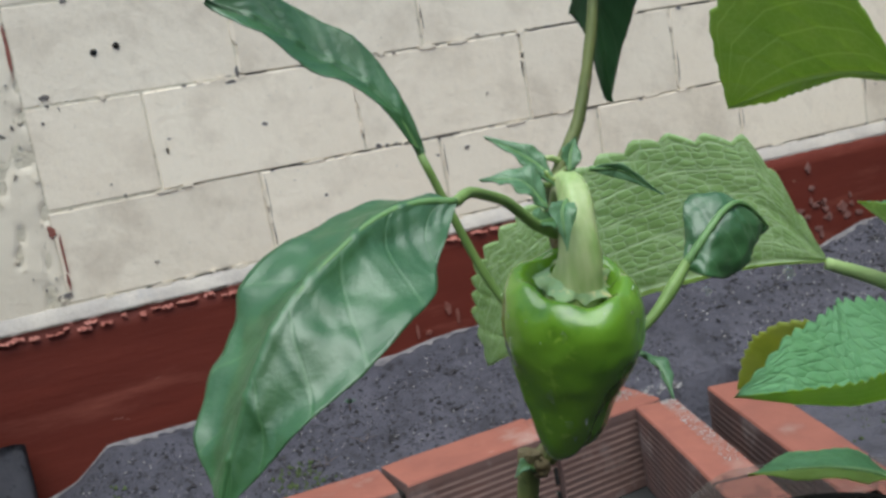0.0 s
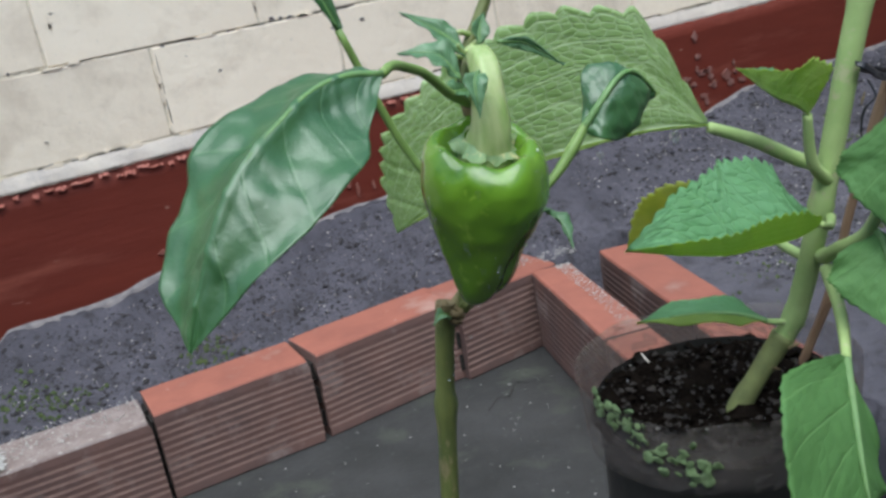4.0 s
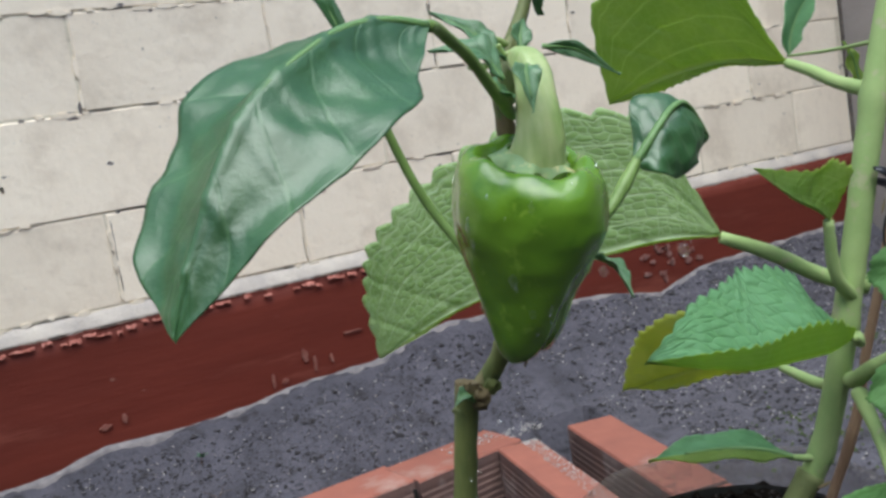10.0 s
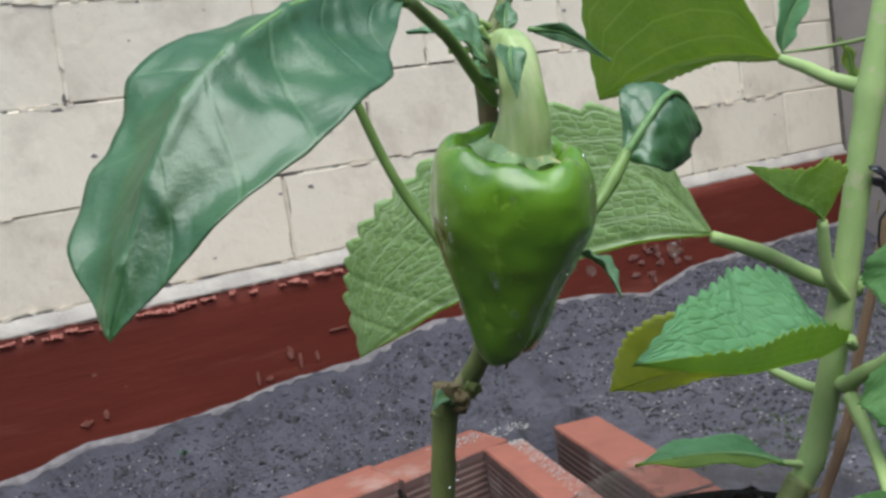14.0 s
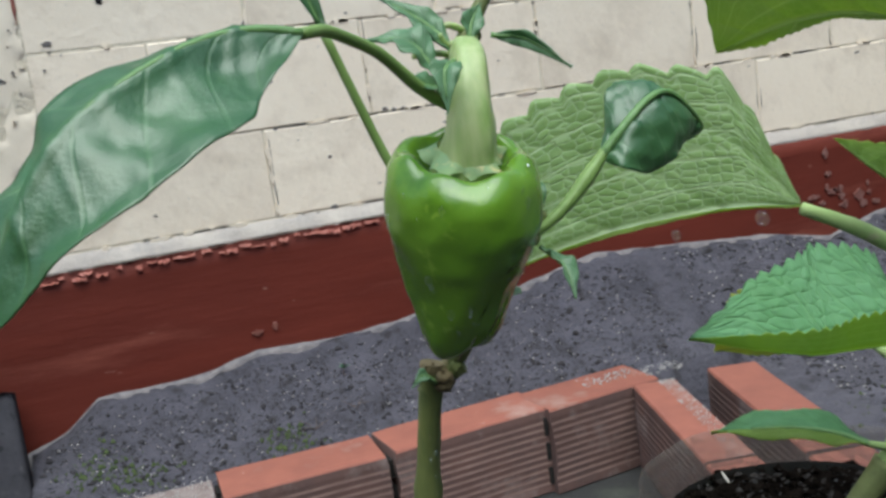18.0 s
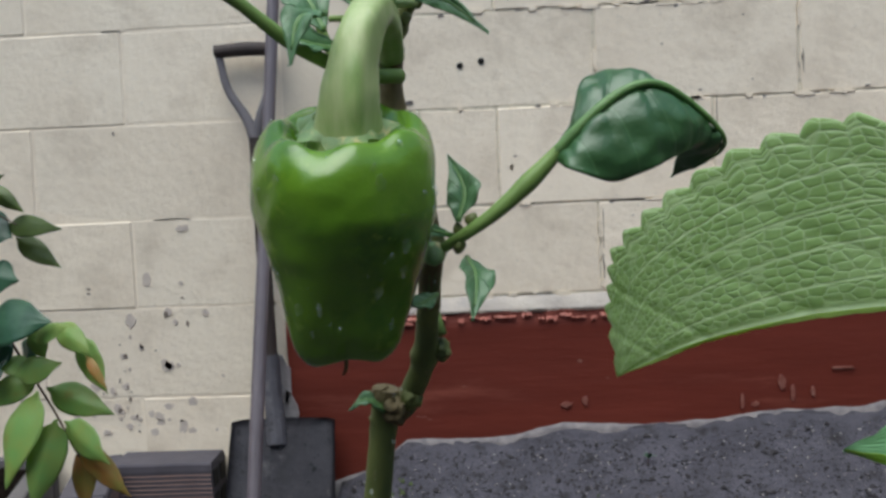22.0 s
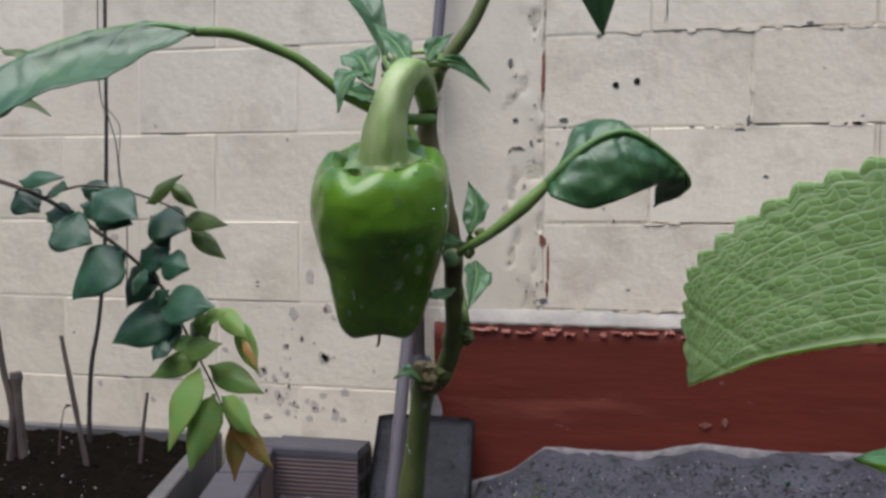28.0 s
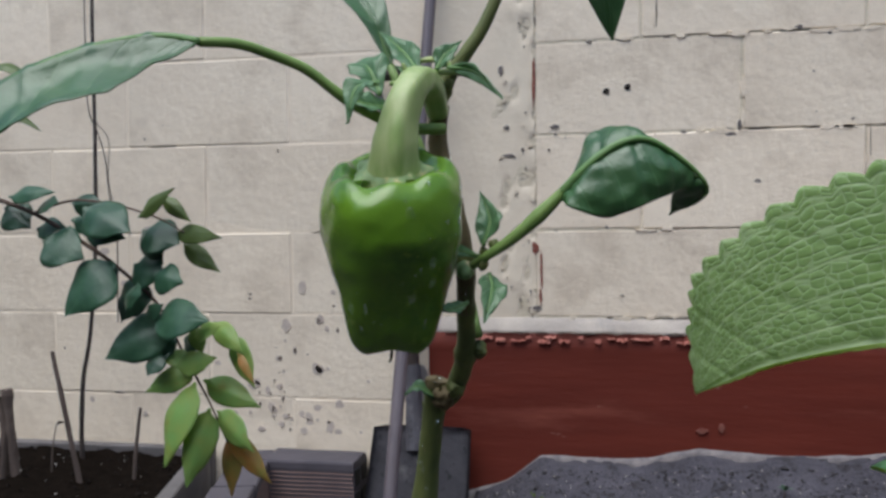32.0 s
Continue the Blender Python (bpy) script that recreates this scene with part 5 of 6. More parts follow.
part("cane", tube(rel((0.500, -1.515, 0.175), (0.5207, -1.53, 0.2298), (0.5368, -1.545, 0.2859), (0.5451, -1.555, 0.3411), (0.5651, -1.575, 0.4342), (0.5828, -1.585, 0.4965), (0.605, -1.60, 0.60)), [0.0035, 0.0035, 0.0033, 0.003], 30, 8, 0.15, knots=((0.3, 0.3), (0.62, 0.3))), M_CANE, col, "thin brown support cane")
part("tie", tube(rel((0.4923, -1.6105, 0.4641), (0.5000, -1.6130, 0.4600), (0.5196, -1.604, 0.4512), (0.545, -1.592, 0.443), (0.5700, -1.583, 0.4380), (0.574, -1.574, 0.4390), (0.545, -1.583, 0.447), (0.512, -1.590, 0.456)), [0.0022, 0.0042, 0.0034, 0.0026, 0.0036, 0.0022], 34, 7, 0.3, flat=0.45), M_BLACK, col, "black plastic tie round stem and cane")
part("tie", tube(rel((0.5085, -1.6060, 0.450), (0.5075, -1.6125, 0.440), (0.4985, -1.6110, 0.4335), (0.4965, -1.6095, 0.421), (0.5000, -1.6085, 0.411)), [0.0007, 0.0009, 0.0006], 20, 5, 0.3), M_BLACK, col, "loose thread of the tie")


def coleus_leaf(mid, sides, left, right, petiole, material=M_PLEC, teeth=16, quilt=0.0022, fold=4, seed=0, cells=9, r=0.004, wave=0.002, nv=26, nu=70, depth=0.003, sweep=0.15, rib=True):
    two = isinstance(material, list)
    lf = part("leaf", blade(rel(*mid), sides, left, right, nu, nv, fold, teeth, depth, quilt, cells, 0, wave, 0.0009, seed, 0.0010, 5, sweep, two), material, col, smooth=True)
    if petiole:
        part("petiole", tube(rel(*petiole), [r * 1.25, r, r * 0.95, r * 0.75], 20, 10, 0.05), M_PLECSTEM, lf, smooth=True)
    if rib:
        line = spline(rel(*mid), 20)
        part("midrib", tube([p for p in line[:17:4]], [r * 0.7, r * 0.5, r * 0.25], 20, 8), M_PLECRIB, lf, smooth=True)
    return lf


# large hanging leaf behind the pepper
coleus_leaf([(0.4194, -1.5543, 0.438), (0.385, -1.528, 0.439), (0.335, -1.488, 0.430), (0.290, -1.453, 0.414), (0.266, -1.434, 0.401), (0.2456, -1.4173, 0.388)], [(-0.10, 0.05, 1), (-0.25, -0.02, 1), (-0.35, -0.05, 0.9)],
            [0.001, 0.002, 0.002, 0.002, 0.002, 0.002, 0.001, 0.0], [0.004, 0.079, 0.094, 0.089, 0.077, 0.063, 0.039, 0.0],
            [(0.497, -1.595, 0.392), (0.475, -1.578, 0.402), (0.445, -1.567, 0.422), (0.4194, -1.5543, 0.436)], [M_PLEC, M_PLECF], teeth=18, quilt=0.0004, seed=2.3, cells=14, r=0.005, nv=34, nu=144, depth=0.0062, sweep=0.12, rib=False)
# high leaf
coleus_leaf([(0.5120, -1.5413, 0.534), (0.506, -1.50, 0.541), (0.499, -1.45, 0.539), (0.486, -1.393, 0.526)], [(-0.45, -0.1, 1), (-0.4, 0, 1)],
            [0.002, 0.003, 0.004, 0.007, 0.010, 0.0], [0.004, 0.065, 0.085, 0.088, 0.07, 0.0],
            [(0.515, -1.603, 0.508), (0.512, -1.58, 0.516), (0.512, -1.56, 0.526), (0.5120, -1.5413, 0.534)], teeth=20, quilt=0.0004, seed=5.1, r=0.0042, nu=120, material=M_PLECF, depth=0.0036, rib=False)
# small folded leaf behind the high one
coleus_leaf([(0.597, -1.475, 0.5400), (0.605, -1.472, 0.556), (0.623, -1.470, 0.576), (0.650, -1.468, 0.597)], [(0.8, 0, -0.5)], [0.001, 0.012, 0.017, 0.013, 0.0], [0.001, 0.008, 0.010, 0.008, 0.0],
            [(0.520, -1.604, 0.538), (0.56, -1.54, 0.538), (0.597, -1.475, 0.5400)], [M_PLECG, M_PLECG], 12, 0.0004, seed=9.1, r=0.0013, nv=10, nu=34, fold=(-10, -50), depth=0.0015)
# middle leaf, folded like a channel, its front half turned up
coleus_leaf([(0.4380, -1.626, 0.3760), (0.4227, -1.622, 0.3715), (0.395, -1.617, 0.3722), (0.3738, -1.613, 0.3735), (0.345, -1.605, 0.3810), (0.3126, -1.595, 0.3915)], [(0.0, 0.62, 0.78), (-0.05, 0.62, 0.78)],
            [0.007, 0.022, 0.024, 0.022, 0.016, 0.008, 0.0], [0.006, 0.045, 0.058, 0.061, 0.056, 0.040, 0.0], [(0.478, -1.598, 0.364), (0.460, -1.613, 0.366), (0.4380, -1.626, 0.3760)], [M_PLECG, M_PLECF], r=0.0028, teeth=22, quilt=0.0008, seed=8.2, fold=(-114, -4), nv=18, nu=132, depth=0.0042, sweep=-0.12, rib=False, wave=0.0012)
# yellowing leaf under it
coleus_leaf([(0.508, -1.51, 0.325), (0.505, -1.47, 0.324), (0.495, -1.42, 0.311), (0.4816, -1.3672, 0.2933)], [(-0.6, 0, 1), (-0.5, 0, 1)], [0.002, 0.008, 0.011, 0.013, 0.013, 0.010, 0.0], [0.003, 0.034, 0.049, 0.052, 0.045, 0.027, 0.0],
            [(0.482, -1.582, 0.331), (0.497, -1.55, 0.322), (0.508, -1.51, 0.325)], M_PLECY, 16, 0.0006, seed=3.3, nv=14, nu=96, depth=0.003, rib=False)
# low narrow leaf
coleus_leaf([(0.452, -1.560, 0.287), (0.436, -1.548, 0.295), (0.41, -1.530, 0.299), (0.378, -1.508, 0.297)], [(0.25, 0.75, 0.45)], [0.001, 0.008, 0.009, 0.007, 0.0], [0.002, 0.015, 0.017, 0.013, 0.0],
            [(0.474, -1.572, 0.281), (0.463, -1.566, 0.284), (0.452, -1.560, 0.287)], [M_PLECG, M_PLECF], 14, 0.0008, seed=6.6, r=0.0026, nv=10, nu=40, depth=0.0015)
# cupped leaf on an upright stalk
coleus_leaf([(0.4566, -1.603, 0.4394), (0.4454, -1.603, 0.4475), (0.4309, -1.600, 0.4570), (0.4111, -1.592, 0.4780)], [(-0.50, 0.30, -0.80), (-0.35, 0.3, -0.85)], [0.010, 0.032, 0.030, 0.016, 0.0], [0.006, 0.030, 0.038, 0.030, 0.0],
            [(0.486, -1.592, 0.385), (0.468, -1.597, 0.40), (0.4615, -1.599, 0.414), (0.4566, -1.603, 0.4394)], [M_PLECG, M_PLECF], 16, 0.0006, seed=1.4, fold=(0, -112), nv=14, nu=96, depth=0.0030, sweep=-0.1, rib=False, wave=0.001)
# small upright leaf beside the stem
coleus_leaf([(0.5595, -1.560, 0.505), (0.5570, -1.560, 0.517), (0.5540, -1.560, 0.530), (0.5490, -1.559, 0.5425)], [(1, 0, 0.1)], [0.001, 0.006, 0.006, 0.004, 0.0], [0.001, 0.006, 0.007, 0.004, 0.0],
            [(0.509, -1.603, 0.499), (0.535, -1.581, 0.500), (0.5595, -1.560, 0.505)], M_PLECF, 8, 0.0003, seed=1.9, r=0.0014, nv=7, nu=24, depth=0.001)
# side shoot with leaves hanging towards the yard
shoot = part("side_shoot", tube(rel((0.482, -1.583, 0.335), (0.472, -1.597, 0.338), (0.466, -1.612, 0.348), (0.470, -1.632, 0.362), (0.474, -1.645, 0.388)), [0.0056, 0.0052, 0.0046, 0.004, 0.0036], 24, 12, 0.05), M_PLECSTEM, col, smooth=True)
coleus_leaf([(0.4214, -1.655, 0.2997), (0.3979, -1.68, 0.2791), (0.3805, -1.70, 0.2532), (0.374, -1.712, 0.2235)], [(-0.80, -0.35, 0.25), (-0.80, -0.35, 0.2)], [0.004, 0.040, 0.052, 0.046, 0.0], [0.010, 0.062, 0.080, 0.072, 0.0],
            [(0.4665, -1.603, 0.3330), (0.4469, -1.63, 0.312), (0.4214, -1.655, 0.2997)], M_PLECJ, 22, 0.0008, seed=4.7, nv=18, nu=56, depth=0.0026, fold=8)
coleus_leaf([(0.476, -1.656, 0.444), (0.470, -1.663, 0.424), (0.4634, -1.667, 0.4036), (0.452, -1.671, 0.372)], [(-0.58, 0.80, 0.1)], [0.004, 0.034, 0.038, 0.026, 0.0], [0.004, 0.036, 0.040, 0.028, 0.0],
            [(0.474, -1.642, 0.384), (0.482, -1.648, 0.415), (0.480, -1.652, 0.44), (0.476, -1.656, 0.444)], M_PLECJ, 18, 0.0008, seed=7.7, nv=14, nu=44, depth=0.003, fold=10)
coleus_leaf([(0.471, -1.640, 0.364), (0.4600, -1.655, 0.358), (0.450, -1.665, 0.342), (0.438, -1.673, 0.320)], [(-0.60, 0.78, 0.15)], [0.003, 0.026, 0.032, 0.024, 0.0], [0.003, 0.030, 0.036, 0.026, 0.0],
            [(0.471, -1.630, 0.360), (0.472, -1.636, 0.363), (0.471, -1.640, 0.364)], M_PLECJ, 16, 0.0008, seed=2.9, nv=14, nu=44, depth=0.003, fold=8, r=0.003)

# ---- the pepper plant ----
O = Vector((0.02, -1.66, FLOOR_Z))
PSHIFT = Vector((0.009, -0.002, 0.0105))
pp = thing("pepper_plant", "sweet pepper plant with one green fruit and cut main stem", "plant", at=O + PSHIFT)
main = part("main_stem", tube(rel((0.03, -1.662, FLOOR_Z - 0.0205), (0.085, -1.672, 0.0), (0.1215, -1.684, 0.28), (0.1352, -1.6912, 0.3968), (0.1416, -1.695, 0.4415)), [0.0055, 0.005, 0.0044, 0.0041, 0.0042], 60, 14, 0.10, knots=((0.745, 0.28), (0.98, 0.12))), M_STEM, pp, "green woody main stem, cut off", smooth=True)
part("cut_end", tube(rel((0.1411, -1.6949, 0.4395), (0.1418, -1.6951, 0.4425)), [0.0046, 0.0043], 4, 14, 0.15), M_BROWNSTEM, main, "dry brown cut end")
SIDE = [(0.1375, -1.6938, 0.431), (0.1465, -1.694, 0.4375), (0.1535, -1.703, 0.452), (0.1568, -1.716, 0.470), (0.1585, -1.7265, 0.487), (0.1550, -1.7275, 0.507), (0.1505, -1.7285, 0.525), (0.1520, -1.7285, 0.543), (0.1675, -1.726, 0.567), (0.182, -1.722, 0.61), (0.188, -1.72, 0.66)]
part("side_shoot", tube(rel(*SIDE), [0.0036, 0.0036, 0.0034, 0.0031, 0.003, 0.0029, 0.0028, 0.0027, 0.002, 0.0018, 0.0015], 90, 12, 0.12, knots=((0.21, 0.3), (0.40, 0.45), (0.70, 0.35))), M_STEM, pp, smooth=True)
part("bark", tube(rel((0.1568, -1.716, 0.470), (0.1585, -1.7265, 0.487), (0.1550, -1.7275, 0.507), (0.1505, -1.7285, 0.525), (0.1515, -1.7285, 0.538)), [0.0031, 0.0033, 0.0032, 0.0031, 0.0029], 30, 12, 0.14), M_BROWNSTEM, pp, "brown woody part of the side shoot", smooth=True)
part("node_scar", ball(Vector((0.1600, -1.7335, 0.4845)) - O, 0.0032, (1, 0.8, 1)), M_CALYX, pp, "pale round leaf scar", smooth=True)

# fruit
AX0, AX1 = Vector((0.1412, -1.7520, 0.5168)), Vector((0.1372, -1.7405, 0.4595))
axis = (AX1 - AX0).normalized()
ux = Vector((1, 0, 0))
ux = (ux - axis * ux.dot(axis)).normalized()
uy = axis.cross(ux)
PROF = [(0.0, 0.10), (0.15, 0.10), (0.34, 0.095), (0.50, 0.062), (0.60, 0.02), (0.70, -0.005), (0.82, 0.012), (0.93, 0.07), (0.99, 0.16), (1.01, 0.26), (1.0, 0.36), (0.955, 0.46), (0.88, 0.57), (0.80, 0.68), (0.735, 0.78), (0.67, 0.87), (0.57, 0.945), (0.42, 0.99), (0.24, 0.985), (0.10, 0.955), (0.0, 0.945)]
FRONT = Vector((-0.15, -0.99, 0.0))
WIDE2 = Vector((-0.42, 0.906, 0.0))
GROOVES = [(-74, 0.45, 1.0, 0.11, 0.20), (-122, 0.05, 0.75, 0.045, 0.26), (18, 0.0, 1.0, 0.06, 0.30), (160, 0.0, 1.0, 0.06, 0.30), (-168, 0.3, 1.0, 0.04, 0.22)]


def furrow(a, s):
    """How deep the furrows between the lobes of the fruit are, round its axis and down its length."""
    d = 0.0
    for deg, s0, s1, depth, wide in GROOVES:
        k = (a - radians(deg) + math.pi) % (2 * math.pi) - math.pi
        d += depth * math.exp(-((k / wide) ** 2)) * min(1.0, max(0.0, (s - s0) / 0.3)) * (1.0 if s1 >= 1 else min(1.0, max(0.0, (s1 - s) / 0.3)))
    return d


R, LEN = 0.0220, (AX1 - AX0).length
bm = bmesh.new()
NA = 96
dense = spline([(r, s, 0) for r, s in PROF], 90)
rings = []
for i, q in enumerate(dense):
    ring = []
    for j in range(NA):
        a = 2 * math.pi * j / NA
        s = q.y
        out = ux * math.cos(a) + uy * math.sin(a)
        world_a = math.atan2(out.y, out.x)
        lobe = 1 + 0.040 * math.cos(3 * a + 0.9) + 0.022 * math.cos(4 * a - 0.6)
        r = max(q.x, 0.0) * R * (1 + (lobe - 1) * (0.5 + 0.9 * abs(s - 0.3)) - furrow(world_a, max(s, 0.0)))
        rim = max(0, 0.16 - s) / 0.16
        down = s * LEN + 0.0016 * max(0, (s - 0.82)) / 0.18 * math.cos(2 * a + 0.6) + 0.0006 * rim * q.x * math.cos(3 * a + 0.4) + 0.0009 * rim * q.x * math.cos(7 * a)
        down += 0.0046 * min(1.0, max(0.0, (0.42 - s) / 0.42)) * q.x * out.dot(FRONT)
        p = AX0 - O + axis * down + out * r
        flat = WIDE2 * (p - (AX0 - O) - axis * down).dot(WIDE2)
        p -= flat * (-0.04 + 0.50 * min(max((s - 0.30) / 0.65, 0), 1) ** 1.2)
        p += out * (0.0005 * noise.noise(p * 120) + 0.0007 * noise.fractal(p * 70, 1.0, 2.0, 3)) * min(1.0, q.x * 1.6)
        ring.append(bm.verts.new(p))
    rings.append(ring)
for a, b in zip(rings, rings[1:]):
    for j in range(NA):
        bm.faces.new((a[j], a[(j + 1) % NA], b[(j + 1) % NA], b[j]))
skin = [[v.co.copy() for v in ring] for ring in rings]
bmesh.ops.remove_doubles(bm, verts=bm.verts, dist=0.00002)
bmesh.ops.recalc_face_normals(bm, faces=bm.faces)
fruit = part("fruit", bm, M_PEPPER, pp, "glossy green bell pepper with water drops", smooth=True)
# calyx: a scalloped cup under the stalk
bm = bmesh.new()
rings = []
for i in range(9):
    u = i / 8
    ring = []
    for j in range(60):
        a = 2 * math.pi * j / 60
        out = ux * math.cos(a) + uy * math.sin(a)
        r = 0.0072 + u * (0.0042 + 0.0013 * math.cos(5 * a + 0.6) * u + 0.0007 * math.cos(11 * a) * u + 0.0005 * math.cos(17 * a + 1) * u)
        h = -0.0022 + 0.0034 * u - 0.0008 * u * math.cos(5 * a + 1) - 0.0006 * u * math.cos(9 * a) + 0.0046 * r / R * out.dot(FRONT)
        ring.append(bm.verts.new(AX0 - O + axis * h + out * r))
    rings.append(ring)
for a, b in zip(rings, rings[1:]):
    for j in range(60):
        bm.faces.new((a[j], b[j], b[(j + 1) % 60], a[(j + 1) % 60]))
bmesh.ops.solidify(bm, geom=list(bm.faces), thickness=0.0010)
part("calyx", bm, M_CALYX, fruit, "yellowish ragged calyx", smooth=True)
part("stalk", tube(rel((0.1405, -1.7505, 0.5085), (0.1418, -1.7525, 0.514), (0.1430, -1.7550, 0.522), (0.1446, -1.7538, 0.532), (0.1470, -1.7500, 0.5405), (0.1490, -1.7435, 0.5442), (0.1506, -1.736, 0.5415), (0.1510, -1.7298, 0.535)),
                   [0.0098, 0.0088, 0.0071, 0.0058, 0.0052, 0.0046, 0.0042, 0.0036], 44, 30, 0.05, ridges=0.055), M_PED, fruit, "thick curved pale-green stalk", smooth=True)
random.seed(8)
for k in range(48):
    i, j = random.randint(26, 64), random.randint(0, NA - 1)
    r = random.choice((0.0004, 0.0005, 0.0006, 0.0008, 0.0010, 0.0012))
    part("water_drop", ball(skin[i][j], r, (0.8, 0.8, random.uniform(1.0, 1.7)), 2), M_WATER, fruit, smooth=True)
for k in range(22):
    i, j = random.randint(30, 62), random.randint(0, NA - 1)
    c, out = skin[i][j], (skin[i][j] - skin[i][(j + NA // 2) % NA]).normalized()
    bm = ball(Vector((0, 0, 0)), random.uniform(0.0012, 0.0021), (0.24, random.uniform(0.6, 0.9), random.uniform(1.0, 1.5)), 3)
    rough(bm, 0.0004, 0.0012)
    bmesh.ops.rotate(bm, cent=(0, 0, 0), matrix=out.to_track_quat("X", "Z").to_matrix(), verts=bm.verts)
    bmesh.ops.translate(bm, vec=c, verts=bm.verts)
    part("water_drop", bm, M_WATER, fruit, smooth=True)
part("style_remnant", tube([AX1 - O - axis * 0.004, AX1 - O + axis * 0.0025, AX1 - O + axis * 0.0045 - ux * 0.0008], [0.0006, 0.0005, 0.0003], 6, 6), M_BROWNSTEM, fruit)


def pepper_leaf(mid, sides, left, right, petiole=None, material=M_LEAF, fold=12, wave=0.001, seed=0, vein=0.0012, ribs=6, quilt=0.0, nu=44, nv=12, r=0.0017, curl=0.0, cells=4, sweep=0.2, swell=0.0):
    lf = part("leaf", blade(rel(*mid), sides, left, right, nu, nv, fold, 0, 0, quilt, cells, curl, wave, 0.0004, seed, vein, ribs, sweep, False, swell), material, pp, smooth=True)
    if petiole:
        part("petiole", tube(rel(*petiole), [r * 1.15, r, r * 0.9], 20, 9, 0.06), M_PETIOLE, lf, smooth=True)
    rib = spline(rel(*mid), 20)
    part("midrib", tube([p for p in rib[:19:3]], [r * 0.7, r * 0.42, r * 0.15], 24, 8), M_RIB, lf, smooth=True)
    return lf


def relp(*p):
    return [Vector(q) - O - PSHIFT for q in p]


def margin_leaf(left, mid, right, petiole=None, material=M_LEAF, r=0.0017, radii=(1.15, 1.0, 0.9), **shape):
    """A leaf given by its two margins and its rib, with stalk and raised rib."""
    lf = part("leaf", loft(relp(*left), relp(*mid), relp(*right), **shape), material, pp, smooth=True)
    if petiole:
        part("petiole", tube(relp(*petiole), [r * k for k in radii], 28, 10, 0.06), M_PETIOLE, lf, smooth=True)
    rib = spline(relp(*mid), 24)
    part("midrib", tube([p for p in rib[:23:2]], [r * 0.75, r * 0.5, r * 0.35, r * 0.15], 36, 8), M_RIB, lf, smooth=True)
    return lf


# big arching leaf
ARCH = [(0.1035, -1.786, 0.5625), (0.092, -1.787, 0.5645), (0.080, -1.7905, 0.563), (0.069, -1.797, 0.559), (0.0580, -1.802, 0.5535), (0.0490, -1.806, 0.547), (0.0420, -1.808, 0.538), (0.0365, -1.809, 0.528), (0.0318, -1.8095, 0.519), (0.0285, -1.8095, 0.5100)]
margin_leaf([(0.1032, -1.785, 0.5627), (0.094, -1.772, 0.5655), (0.083, -1.769, 0.5645), (0.0715, -1.7715, 0.562), (0.0580, -1.775, 0.5590), (0.0470, -1.780, 0.5512), (0.0383, -1.7855, 0.5408), (0.0320, -1.791, 0.529), (0.0285, -1.799, 0.519), ARCH[-1]],
            ARCH,
            [(0.1032, -1.787, 0.562), (0.0960, -1.7950, 0.5555), (0.0900, -1.8015, 0.5505), (0.0855, -1.8095, 0.5455), (0.0745, -1.8165, 0.541), (0.0635, -1.8205, 0.536), (0.0540, -1.8205, 0.531), (0.0450, -1.8180, 0.5245), (0.0365, -1.8140, 0.517), ARCH[-1]],
            [(0.1625, -1.7345, 0.5405), (0.1520, -1.745, 0.5405), (0.1405, -1.7555, 0.5460), (0.1335, -1.7605, 0.5515), (0.1268, -1.7645, 0.5570), (0.1190, -1.770, 0.5605), (0.1112, -1.777, 0.5630), ARCH[0]],
            nu=84, nv=22, belly=0.10, swell=0.0023, size=58, wave=0.0008, seed=5.4, vein=0.0005, ribs=7, r=0.00165)
# narrow leaf rising behind
pepper_leaf([(0.1227, -1.686, 0.5589), (0.1163, -1.684, 0.576), (0.1060, -1.679, 0.590), (0.0930, -1.676, 0.600), (0.0780, -1.675, 0.613), (0.060, -1.674, 0.622)], [(-0.6, -0.5, -0.5), (-0.5, -0.6, -0.6)],
            [0.001, 0.005, 0.010, 0.013, 0.013, 0.010, 0.0], [0.001, 0.005, 0.010, 0.012, 0.012, 0.010, 0.0], [(0.159, -1.708, 0.460), (0.150, -1.693, 0.487), (0.139, -1.685, 0.513), (0.1227, -1.686, 0.5589)], fold=20, seed=4.0)
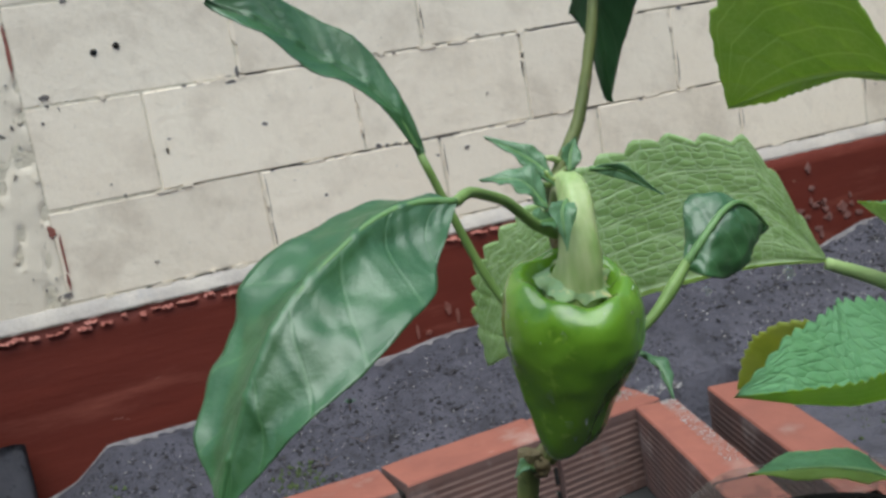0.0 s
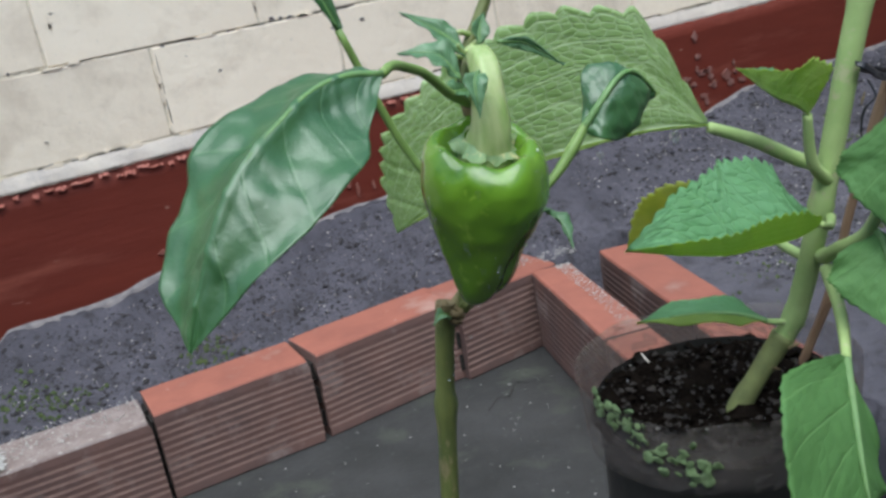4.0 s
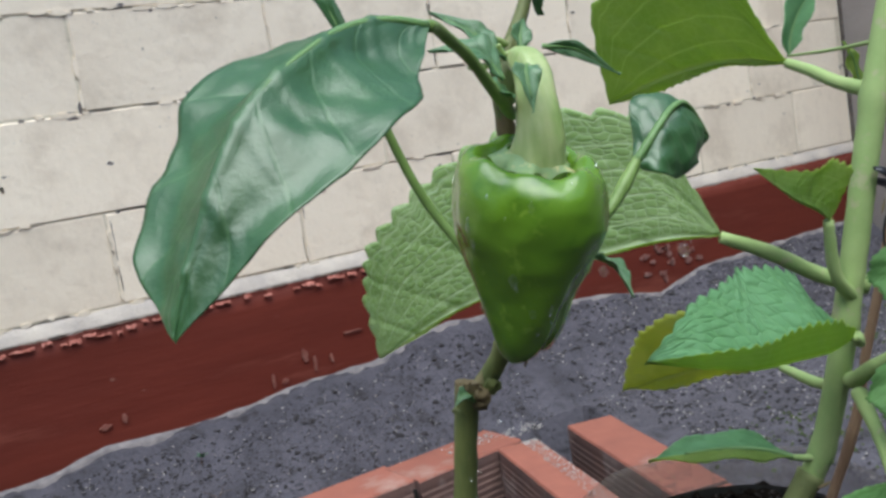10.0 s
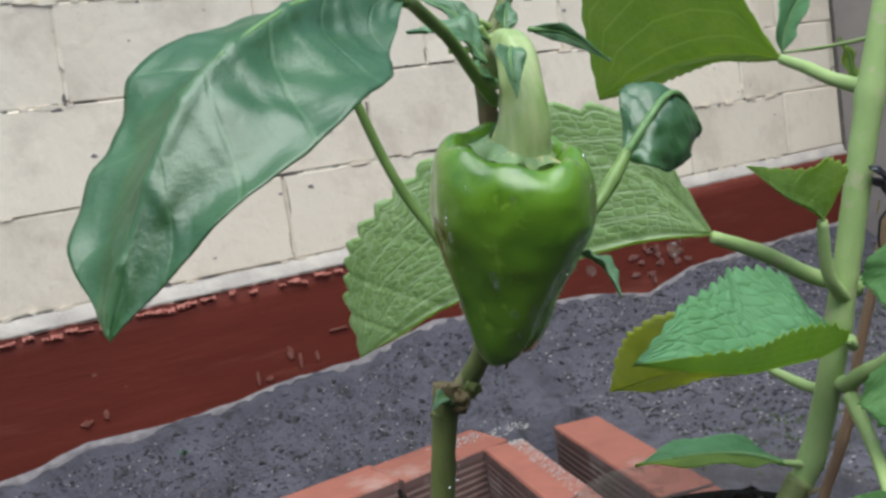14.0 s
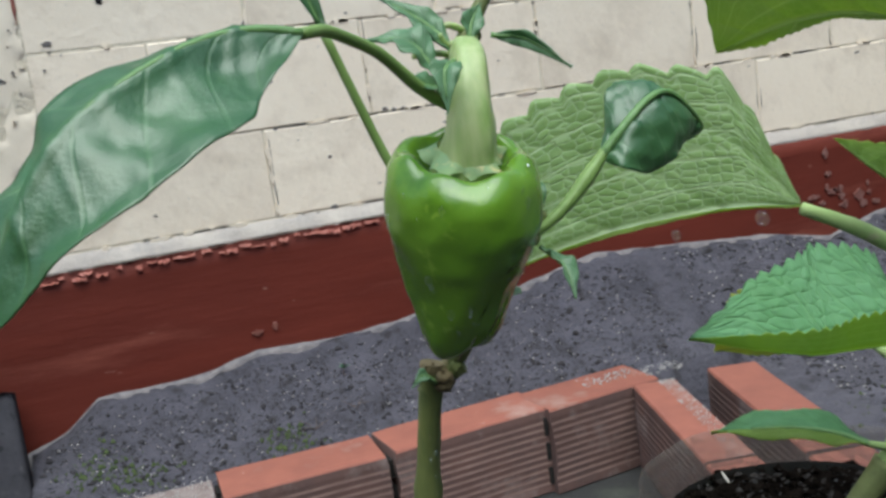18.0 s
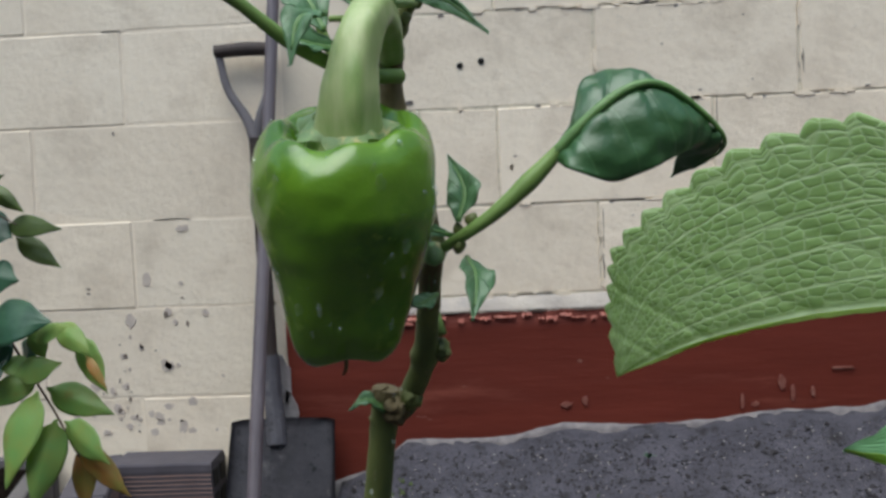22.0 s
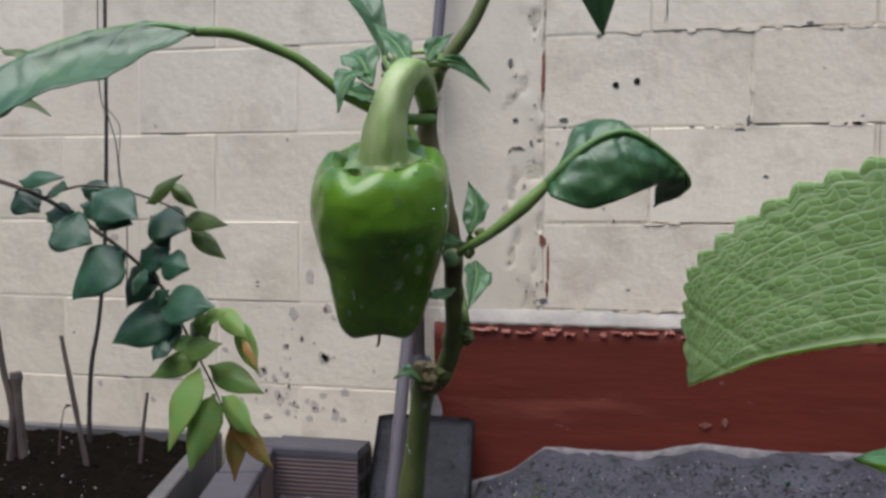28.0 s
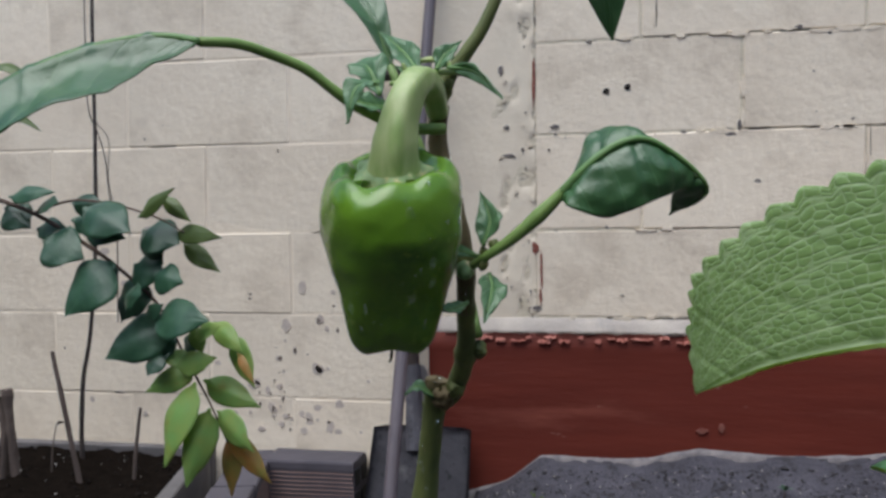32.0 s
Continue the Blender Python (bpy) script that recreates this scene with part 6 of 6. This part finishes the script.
# folded leaf on the node
FOLD = [(0.2002, -1.7405, 0.5185), (0.2092, -1.7420, 0.5275), (0.2172, -1.7410, 0.5332), (0.2247, -1.7395, 0.5352), (0.2317, -1.7365, 0.5325), (0.2392, -1.7325, 0.5270), (0.2442, -1.7300, 0.5212), (0.2432, -1.7220, 0.5168), (0.2335, -1.7135, 0.5120)]
margin_leaf([(0.2002, -1.7395, 0.5195), (0.2045, -1.7360, 0.5282), (0.2085, -1.7318, 0.5362), (0.2145, -1.7295, 0.5405), (0.2215, -1.7285, 0.5372), (0.2292, -1.7265, 0.5305), (0.2382, -1.7235, 0.5245), (0.2440, -1.7180, 0.5195), FOLD[-1]],
            FOLD,
            [(0.2004, -1.7415, 0.5172), (0.2042, -1.7462, 0.5142), (0.2132, -1.7452, 0.5115), (0.2202, -1.7440, 0.5128), (0.2282, -1.7410, 0.5160), (0.2335, -1.7375, 0.5182), (0.2352, -1.7320, 0.5192), (0.2338, -1.7220, 0.5165), FOLD[-1]],
            [(0.1690, -1.7330, 0.4950), (0.1768, -1.7400, 0.4995), (0.1852, -1.7412, 0.5050), (0.1935, -1.7410, 0.5120), FOLD[0], (0.2050, -1.7413, 0.5236)],
            nu=72, nv=18, belly=0.12, swell=0.0016, size=95, wave=0.0009, seed=2.2, vein=0.0007, ribs=6, r=0.0022, radii=(0.65, 0.68, 0.85, 1.1, 0.85, 0.4))
# leaf hanging from the shoot above
pepper_leaf([(0.186, -1.712, 0.63), (0.194, -1.70, 0.622), (0.200, -1.69, 0.603), (0.2046, -1.6818, 0.5644)], [(0.95, 0.25, 0.2)], [0.001, 0.018, 0.024, 0.015, 0.0], [0.001, 0.016, 0.022, 0.014, 0.0],
            [(0.1835, -1.7215, 0.615), (0.184, -1.718, 0.628), (0.186, -1.712, 0.63)], fold=22, seed=6.0)
# small young leaves at the fork and on the node
YOUNG = [((0.1555, -1.7402, 0.5576), (0.1500, -1.7350, 0.5650), (0.1395, -1.7280, 0.5741), 0.0042, 0.9), ((0.1463, -1.7516, 0.5500), (0.1410, -1.7470, 0.5592), (0.1310, -1.7381, 0.5616), 0.0062, 0.2),
         ((0.1485, -1.7605, 0.5525), (0.1432, -1.7665, 0.5500), (0.1415, -1.7700, 0.5395), 0.0040, -0.4), ((0.1617, -1.7404, 0.5586), (0.1640, -1.7385, 0.5635), (0.1687, -1.7347, 0.5684), 0.0034, 0.5),
         ((0.1665, -1.7450, 0.5585), (0.1757, -1.7490, 0.5560), (0.1851, -1.7560, 0.5465), 0.0024, -0.9), ((0.1500, -1.7490, 0.5455), (0.1420, -1.7545, 0.5470), (0.1370, -1.7570, 0.5500), 0.0040, 0.6),
         ((0.1757, -1.7390, 0.5030), (0.1775, -1.7360, 0.5110), (0.1732, -1.7305, 0.5205), 0.0042, 0.3), ((0.1775, -1.7380, 0.4939), (0.1798, -1.7480, 0.4890), (0.1788, -1.7560, 0.4800), 0.0044, -0.5),
         ((0.1690, -1.7320, 0.4842), (0.1655, -1.7400, 0.4826), (0.1618, -1.7420, 0.4832), 0.0026, 0.0), ((0.1740, -1.7360, 0.4995), (0.1670, -1.7410, 0.5020), (0.1630, -1.7430, 0.5055), 0.0018, 0.0),
         ((0.1500, -1.7010, 0.4470), (0.1450, -1.7035, 0.4512), (0.1400, -1.7050, 0.4485), 0.0026, 0.6), ((0.1590, -1.7380, 0.5545), (0.1535, -1.7430, 0.5570), (0.1490, -1.7440, 0.5600), 0.0022, 0.2)]
# stalks and buds among them
part("shoot_tip", tube(rel((0.158, -1.7305, 0.5485), (0.150, -1.737, 0.5475), (0.1445, -1.741, 0.5470), (0.1425, -1.742, 0.5500)), [0.0011, 0.0011, 0.0009, 0.0007], 16, 8, 0.1), M_PED, pp, smooth=True)
part("shoot_tip", tube(rel((0.154, -1.730, 0.543), (0.145, -1.732, 0.545), (0.1362, -1.735, 0.5449)), [0.0012, 0.0010, 0.0008], 12, 8, 0.1), M_PED, pp, smooth=True)
part("shoot_tip", tube(rel((0.1585, -1.7275, 0.549), (0.151, -1.730, 0.5525), (0.1443, -1.732, 0.5521)), [0.0012, 0.0010, 0.0008], 12, 8, 0.1), M_PED, pp, smooth=True)
for q, r in (((0.1700, -1.7365, 0.4925), 0.0021), ((0.1665, -1.7370, 0.4865), 0.0024), ((0.1665, -1.7355, 0.4905), 0.0018), ((0.1555, -1.7325, 0.5445), 0.0019), ((0.158, -1.7300, 0.549), 0.0024)):
    part("bud", rough(ball(Vector(q) - O, r * 0.78, (1, 0.9, 1.2), 2), r * 0.4, 0.0022), M_STEM, pp, "small green bud", smooth=True)
for q, r in (((0.1440, -1.6975, 0.4365), 0.0050), ((0.1490, -1.6985, 0.4400), 0.0038), ((0.1395, -1.6960, 0.4400), 0.0040), ((0.1585, -1.7050, 0.4550), 0.0038)):
    part("bark_knot", rough(ball(Vector(q) - O, r * 0.8, (1, 0.9, 1.1), 3), r * 0.35, 0.0018), M_BROWNSTEM if r > 0.0039 else M_STEM, pp, "rough brown knot of bark", smooth=True)
for k, (a, b, c, w, lean) in enumerate(YOUNG):
    a, b, c = relp(a, b, c)
    side = (c - a).cross(Vector((0.35 if k % 2 else -0.25, -1, 0.45 + lean))).normalized()
    bend = side.cross(c - a).normalized()
    wid = (0.12, 0.55, 0.95, 1.0, 0.7, 0.3, 0.0)
    rib = spline([a, b, c], 6)
    edge = [[rib[i] + side * (sg * w * wid[i]) + bend * (0.42 * w * wid[i]) for i in range(7)] for sg in (-1, 1)]
    lf = part("leaf", loft(edge[0], rib, edge[1], 30, 7, 0.10, 0.0007, 190, 0.0009, 0.0003, k * 1.7, 0.0004, 5), M_YOUNG, pp, smooth=True)
    part("midrib", tube(rib[:6], [0.0008, 0.0006, 0.0003], 14, 6), M_RIB, lf, smooth=True)
random.seed(4)
for p, r in (((0.4106, -1.5307, 0.4295), 0.0042), ((0.372, -1.498, 0.4225), 0.003), ((0.5125, -1.562, 0.5195), 0.0028)):
    part("water_drop", ball(Vector(p) - COL, r, (1, 1, 1.15), 3), M_WATER, col, smooth=True)
for k in range(14):
    t = random.random()
    p = Vector((0.135, -1.69, 0.40)).lerp(Vector((0.162, -1.735, 0.49)), t) + Vector((random.uniform(-0.004, 0.004), -0.0045, random.uniform(-0.004, 0.004)))
    part("water_drop", ball(p - O, random.uniform(0.0004, 0.0009), (1, 1, 1), 2), M_WATER, pp, smooth=True)

# a seedling in the soil strip
O = Vector((0.455, -0.10, soil_z(0.455, -0.10)))
sd = thing("seedling", "tiny dark green seedling in the grey soil", "seedling", at=O)
part("stem", tube([(0, 0, -0.004), (0.001, 0, 0.010), (0.003, -0.001, 0.020)], [0.0012, 0.0010, 0.0007], 8, 6), M_TWIG, sd)
for wx2, wy2, wz2 in ((0.016, -0.004, 0.006), (-0.014, -0.003, 0.008), (0.004, -0.010, 0.012), (-0.006, 0.008, 0.010)):
    base = Vector((0.002, 0, 0.012))
    tip = base + Vector((wx2, wy2, wz2))
    part("leaf", blade([base, (base + tip) / 2 + Vector((0, 0, 0.003)), tip], [(tip - base).cross(Vector((0, 0, 1)))], [0.0005, 0.004, 0.0035, 0.0], [0.0005, 0.004, 0.0035, 0.0], 10, 3, 10), M_DKLEAF, sd, smooth=True)
